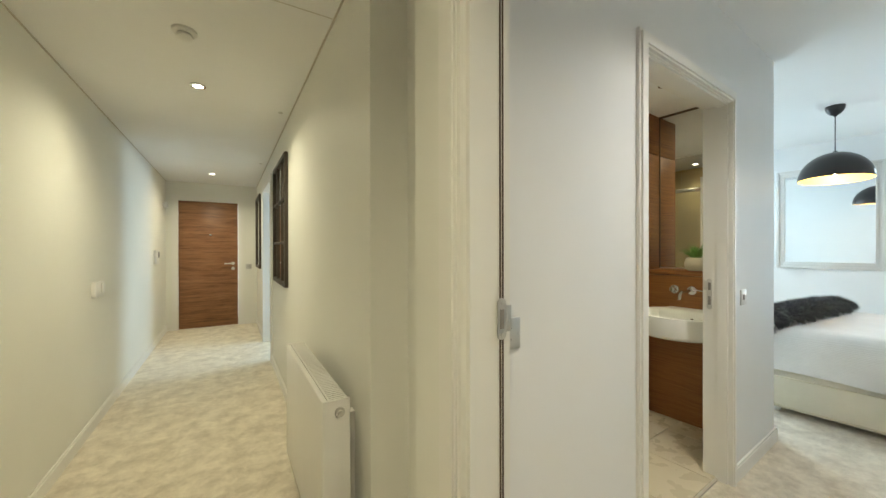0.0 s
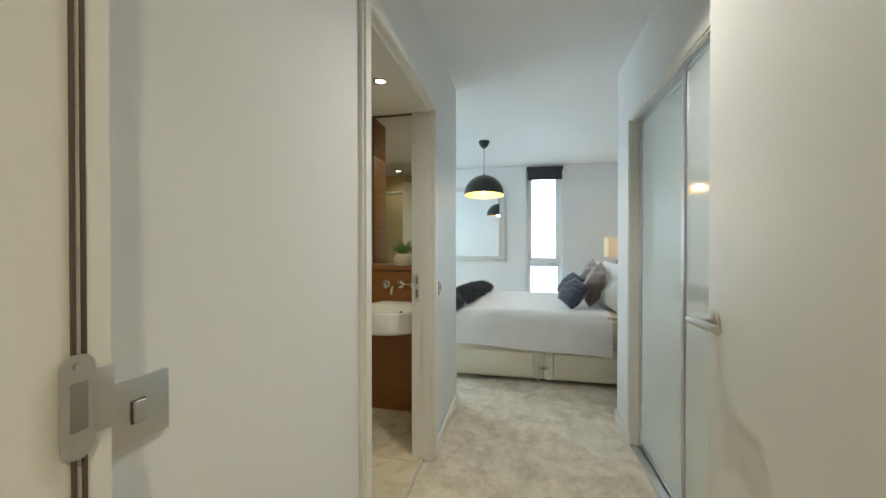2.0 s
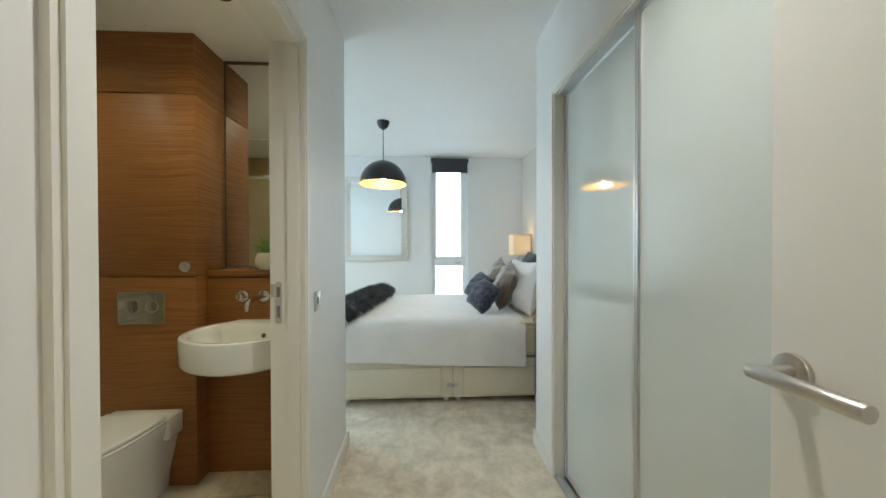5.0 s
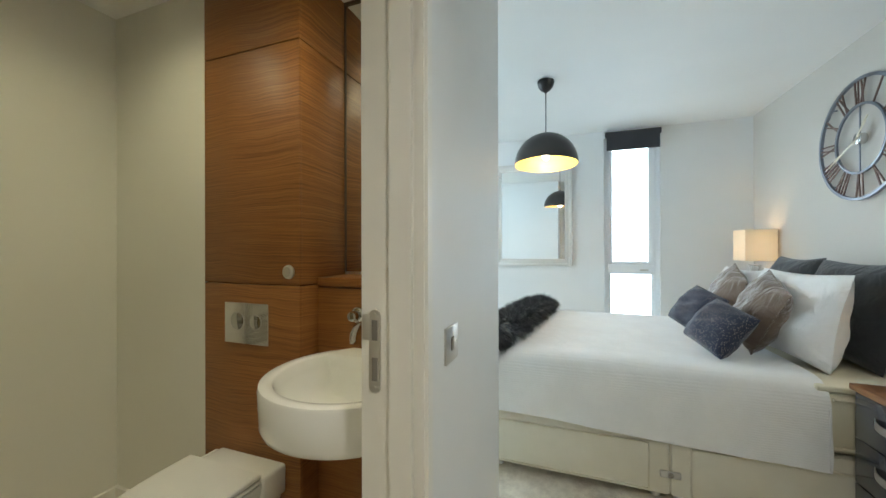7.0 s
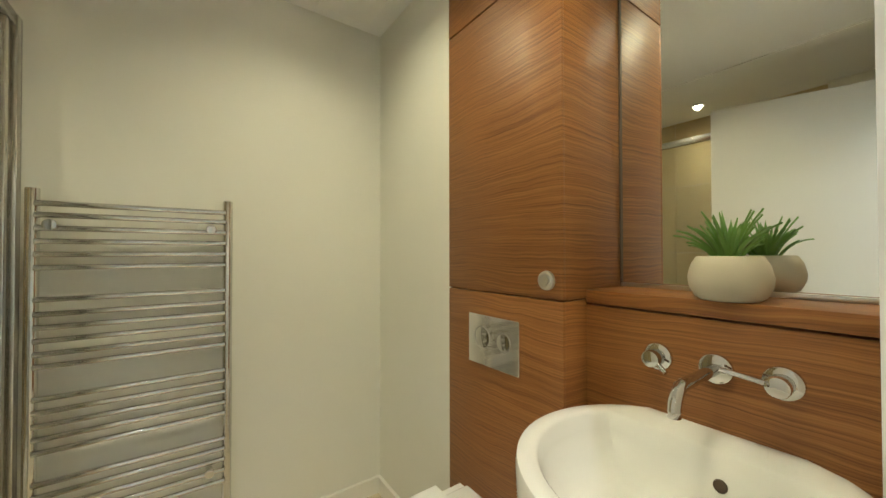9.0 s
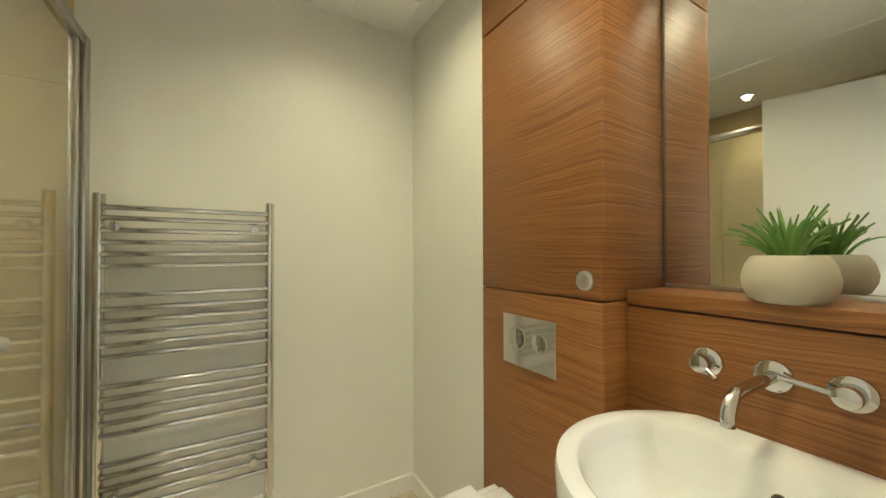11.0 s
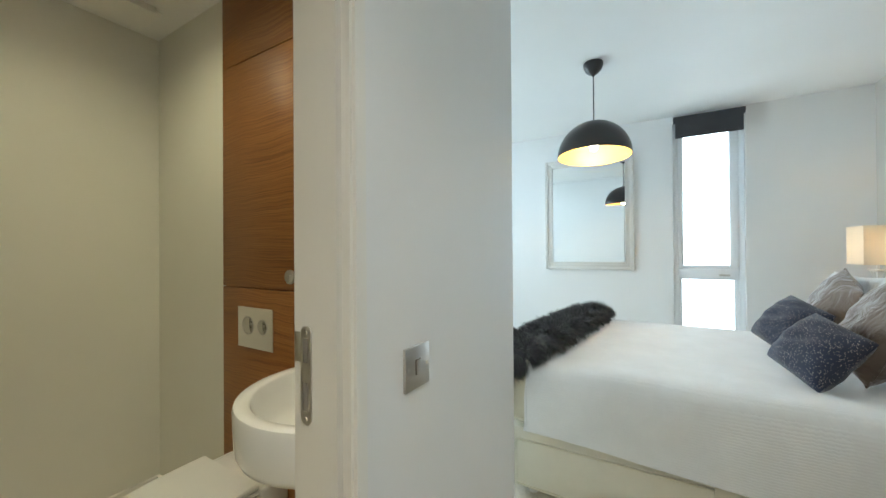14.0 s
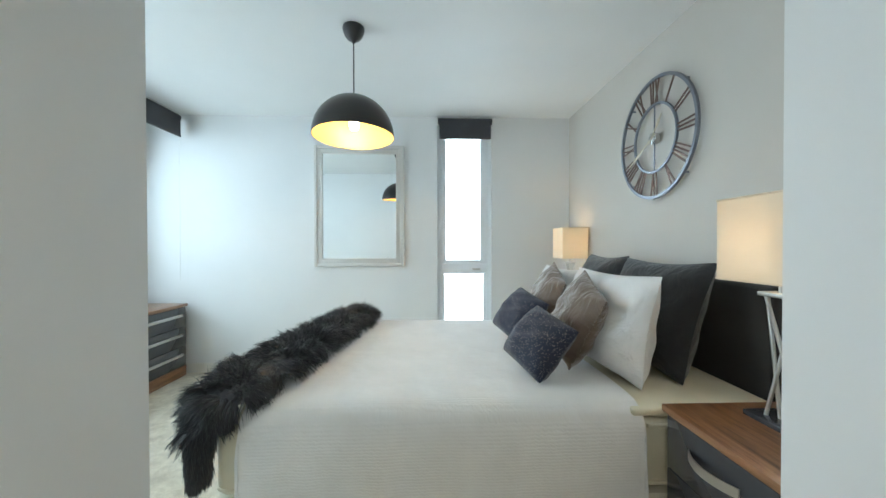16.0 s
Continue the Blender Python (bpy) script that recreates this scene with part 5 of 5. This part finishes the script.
def pane_mirror(u0, u1, z0, z1, cols, rows, label):
    """A window-pane mirror on the hall's east wall."""
    t = thing("pane_mirror", HM @ pose(0.90, 0, 0), label, "mirror", "pane mirrors in the hall")
    bm = bmesh.new()
    w_ = 0.035
    for a, b, c, d_ in ((u0, u0 + w_, z0, z1), (u1 - w_, u1, z0, z1), (u0 + w_, u1 - w_, z0, z0 + w_), (u0 + w_, u1 - w_, z1 - w_, z1)):
        box(-0.030, 0.0, a, b, c, d_, 0.003, bm)
    part("frame", bm, OAK_DARK, t, "dark brown wooden frame")
    for k in range(1, cols):
        u = u0 + (u1 - u0) * k / cols
        part("glazing_bar", box(-0.024, -0.005, u - 0.010, u + 0.010, z0 + w_, z1 - w_, 0.002), OAK_DARK, t)
    for k in range(1, rows):
        z = z0 + (z1 - z0) * k / rows
        part("glazing_bar", box(-0.023, -0.005, u0 + w_, u1 - w_, z - 0.010, z + 0.010, 0.002), OAK_DARK, t)
    part("mirror_glass", box(-0.010, -0.004, u0 + w_ - 0.004, u1 - w_ + 0.004, z0 + w_ - 0.004, z1 - w_ + 0.004), MIRROR, t, smooth=False)
    return t


pane_mirror(3.66, 4.56, 0.955, 2.075, 3, 3, "dark framed window-pane mirror on the hall wall")
pane_mirror(6.46, 7.28, 0.975, 2.10, 1, 1, "grey framed mirror on the hall wall near the entrance")
sd = thing("smoke_alarm", HM @ pose(0.297, 2.615, Z_LOW), "round white smoke alarm on the hall ceiling", "smoke alarm")
part("base", lathe([(0, 0), (0.052, 0), (0.052, -0.012), (0.047, -0.016), (0, -0.016)], seg=40), PLASTIC, sd)
part("sensor_head", lathe([(0, -0.016), (0.030, -0.016), (0.038, -0.026), (0.034, -0.036), (0, -0.042)], seg=36), PLASTIC, sd)
for u in (3.524, 5.478):
    sn = thing("ceiling_sensor", HM @ pose(0.828, u, Z_LOW), "small white ceiling sensor", "sensor", "hall ceiling sensors")
    part("cap", lathe([(0, -0.008), (0.012, -0.007), (0.018, 0.0), (0, 0)], seg=20), STEEL, sn)
setting("trim_ceiling_joint", boxes((0.45, 0.90, 2.156, 2.160, Z_LOW - 0.0012, Z_LOW + 0.001)), GAP, "fine joint of a ceiling access panel", "joint", HM)
th_ = thing("thermostat", HM @ pose(-0.355, 4.02, 0.983), "cream wall thermostat in the hall", "thermostat")
part("case", box(0.0, 0.026, -0.10, 0.10, -0.055, 0.055, 0.005), PLASTIC, th_)
part("dial", box(0.026, 0.036, 0.02, 0.085, -0.03, 0.045, 0.004), PLASTIC, th_)
ep = thing("entry_phone", HM @ pose(-0.355, 6.52, 1.17), "white door entry panel with a dark screen", "entry phone")
part("case", box(0.0, 0.030, -0.11, 0.11, -0.10, 0.085, 0.006), PLASTIC, ep)
part("screen", box(0.030, 0.0325, 0.02, 0.095, -0.01, 0.07, 0.001), BLACK, ep)
as_ = thing("alarm_sounder", HM @ pose(-0.355, 7.23, 1.935), "small white box high on the hall wall", "alarm box")
part("case", box(0.0, 0.05, -0.05, 0.05, -0.04, 0.04, 0.008), PLASTIC, as_)
light_switch(HM @ pose(0.775, 7.43, 0.972), "brushed steel switch plate beside the entrance door")

# ---- tiles of the bathroom ----
setting("floor_bath", boxes((1.25, 3.58, 1.215, Y_BATH, 0.0, 0.006)), GROUT, "pale grout bed of the bathroom floor", "floor")
fb = bpy.data.objects["floor_bath"]
setting("trim_threshold", boxes((1.945, 2.872, 1.206, 1.214, 0.0, 0.012)), GAP, "thin pale threshold strip", "threshold")


def tile_mesh(name, sx, sy, sz, mat):
    bm = box(-sx / 2, sx / 2, -sy / 2, sy / 2, 0, sz, 0.0012, seg=1)
    me = bpy.data.meshes.new(name)
    bm.to_mesh(me)
    bm.free()
    me.materials.append(mat)
    return me


for base, mat in ((TILE, TILE), (SHOWER_TILE, SHOWER_TILE)):
    n_, l_, b_ = nodes_of(mat)
    info = n_.new("ShaderNodeObjectInfo")
    src = b_.inputs["Base Color"].links[0].from_socket
    hsv = n_.new("ShaderNodeHueSaturation")
    mr_ = n_.new("ShaderNodeMapRange")
    mr_.inputs["To Min"].default_value, mr_.inputs["To Max"].default_value = 0.95, 1.05
    l_.new(info.outputs["Random"], mr_.inputs["Value"])
    l_.new(mr_.outputs["Result"], hsv.inputs["Value"])
    l_.new(src, hsv.inputs["Color"])
    l_.new(hsv.outputs["Color"], b_.inputs["Base Color"])
me = tile_mesh("floor_tile", 0.396, 0.396, 0.0055, TILE)
for i in range(6):
    for j in range(5):
        x, y = 1.42 + 0.40 * i, 1.42 + 0.40 * j
        if x - 0.2 > 3.41 or y - 0.2 > 2.90:
            continue
        sx = min(x + 0.198, 3.50) - (x - 0.198)
        sy = min(y + 0.198, 2.94) - (y - 0.198)
        m_ = me if sx > 0.39 and sy > 0.39 else tile_mesh("floor_tile", sx, sy, 0.0055, TILE)
        o = new("floor_tile", m_)
        o.parent = fb
        o.location = (x - 0.198 + sx / 2, y - 0.198 + sy / 2, 0.006)
setting("wall_shower_lining", boxes((1.25, 2.043, 2.933, Y_BATH - 0.001, 0.1, 2.334), (1.25, 1.262, 1.282, 2.933, 0.1, 2.334)), GROUT, "grouted shower wall lining", "wall")
lin = bpy.data.objects["wall_shower_lining"]
me = tile_mesh("wall_tile", 0.262, 0.556, 0.006, SHOWER_TILE)
for j in range(4):
    z = 0.10 + 0.56 * j + 0.278
    for i in range(3):
        o = new("wall_tile", me)
        o.parent = lin
        o.matrix_world = pose(1.385 + 0.265 * i, 2.933, z, 90, 0, 0)
    for i in range(6):
        o = new("wall_tile", me)
        o.parent = lin
        o.matrix_world = pose(1.262, 1.42 + 0.265 * i, z, 90, 0, 90)
setting("ceiling_shower", boxes((1.25, 2.04, 1.282, 2.933, 2.325, 2.336)), CEILING, "white ceiling over the shower", "ceiling")
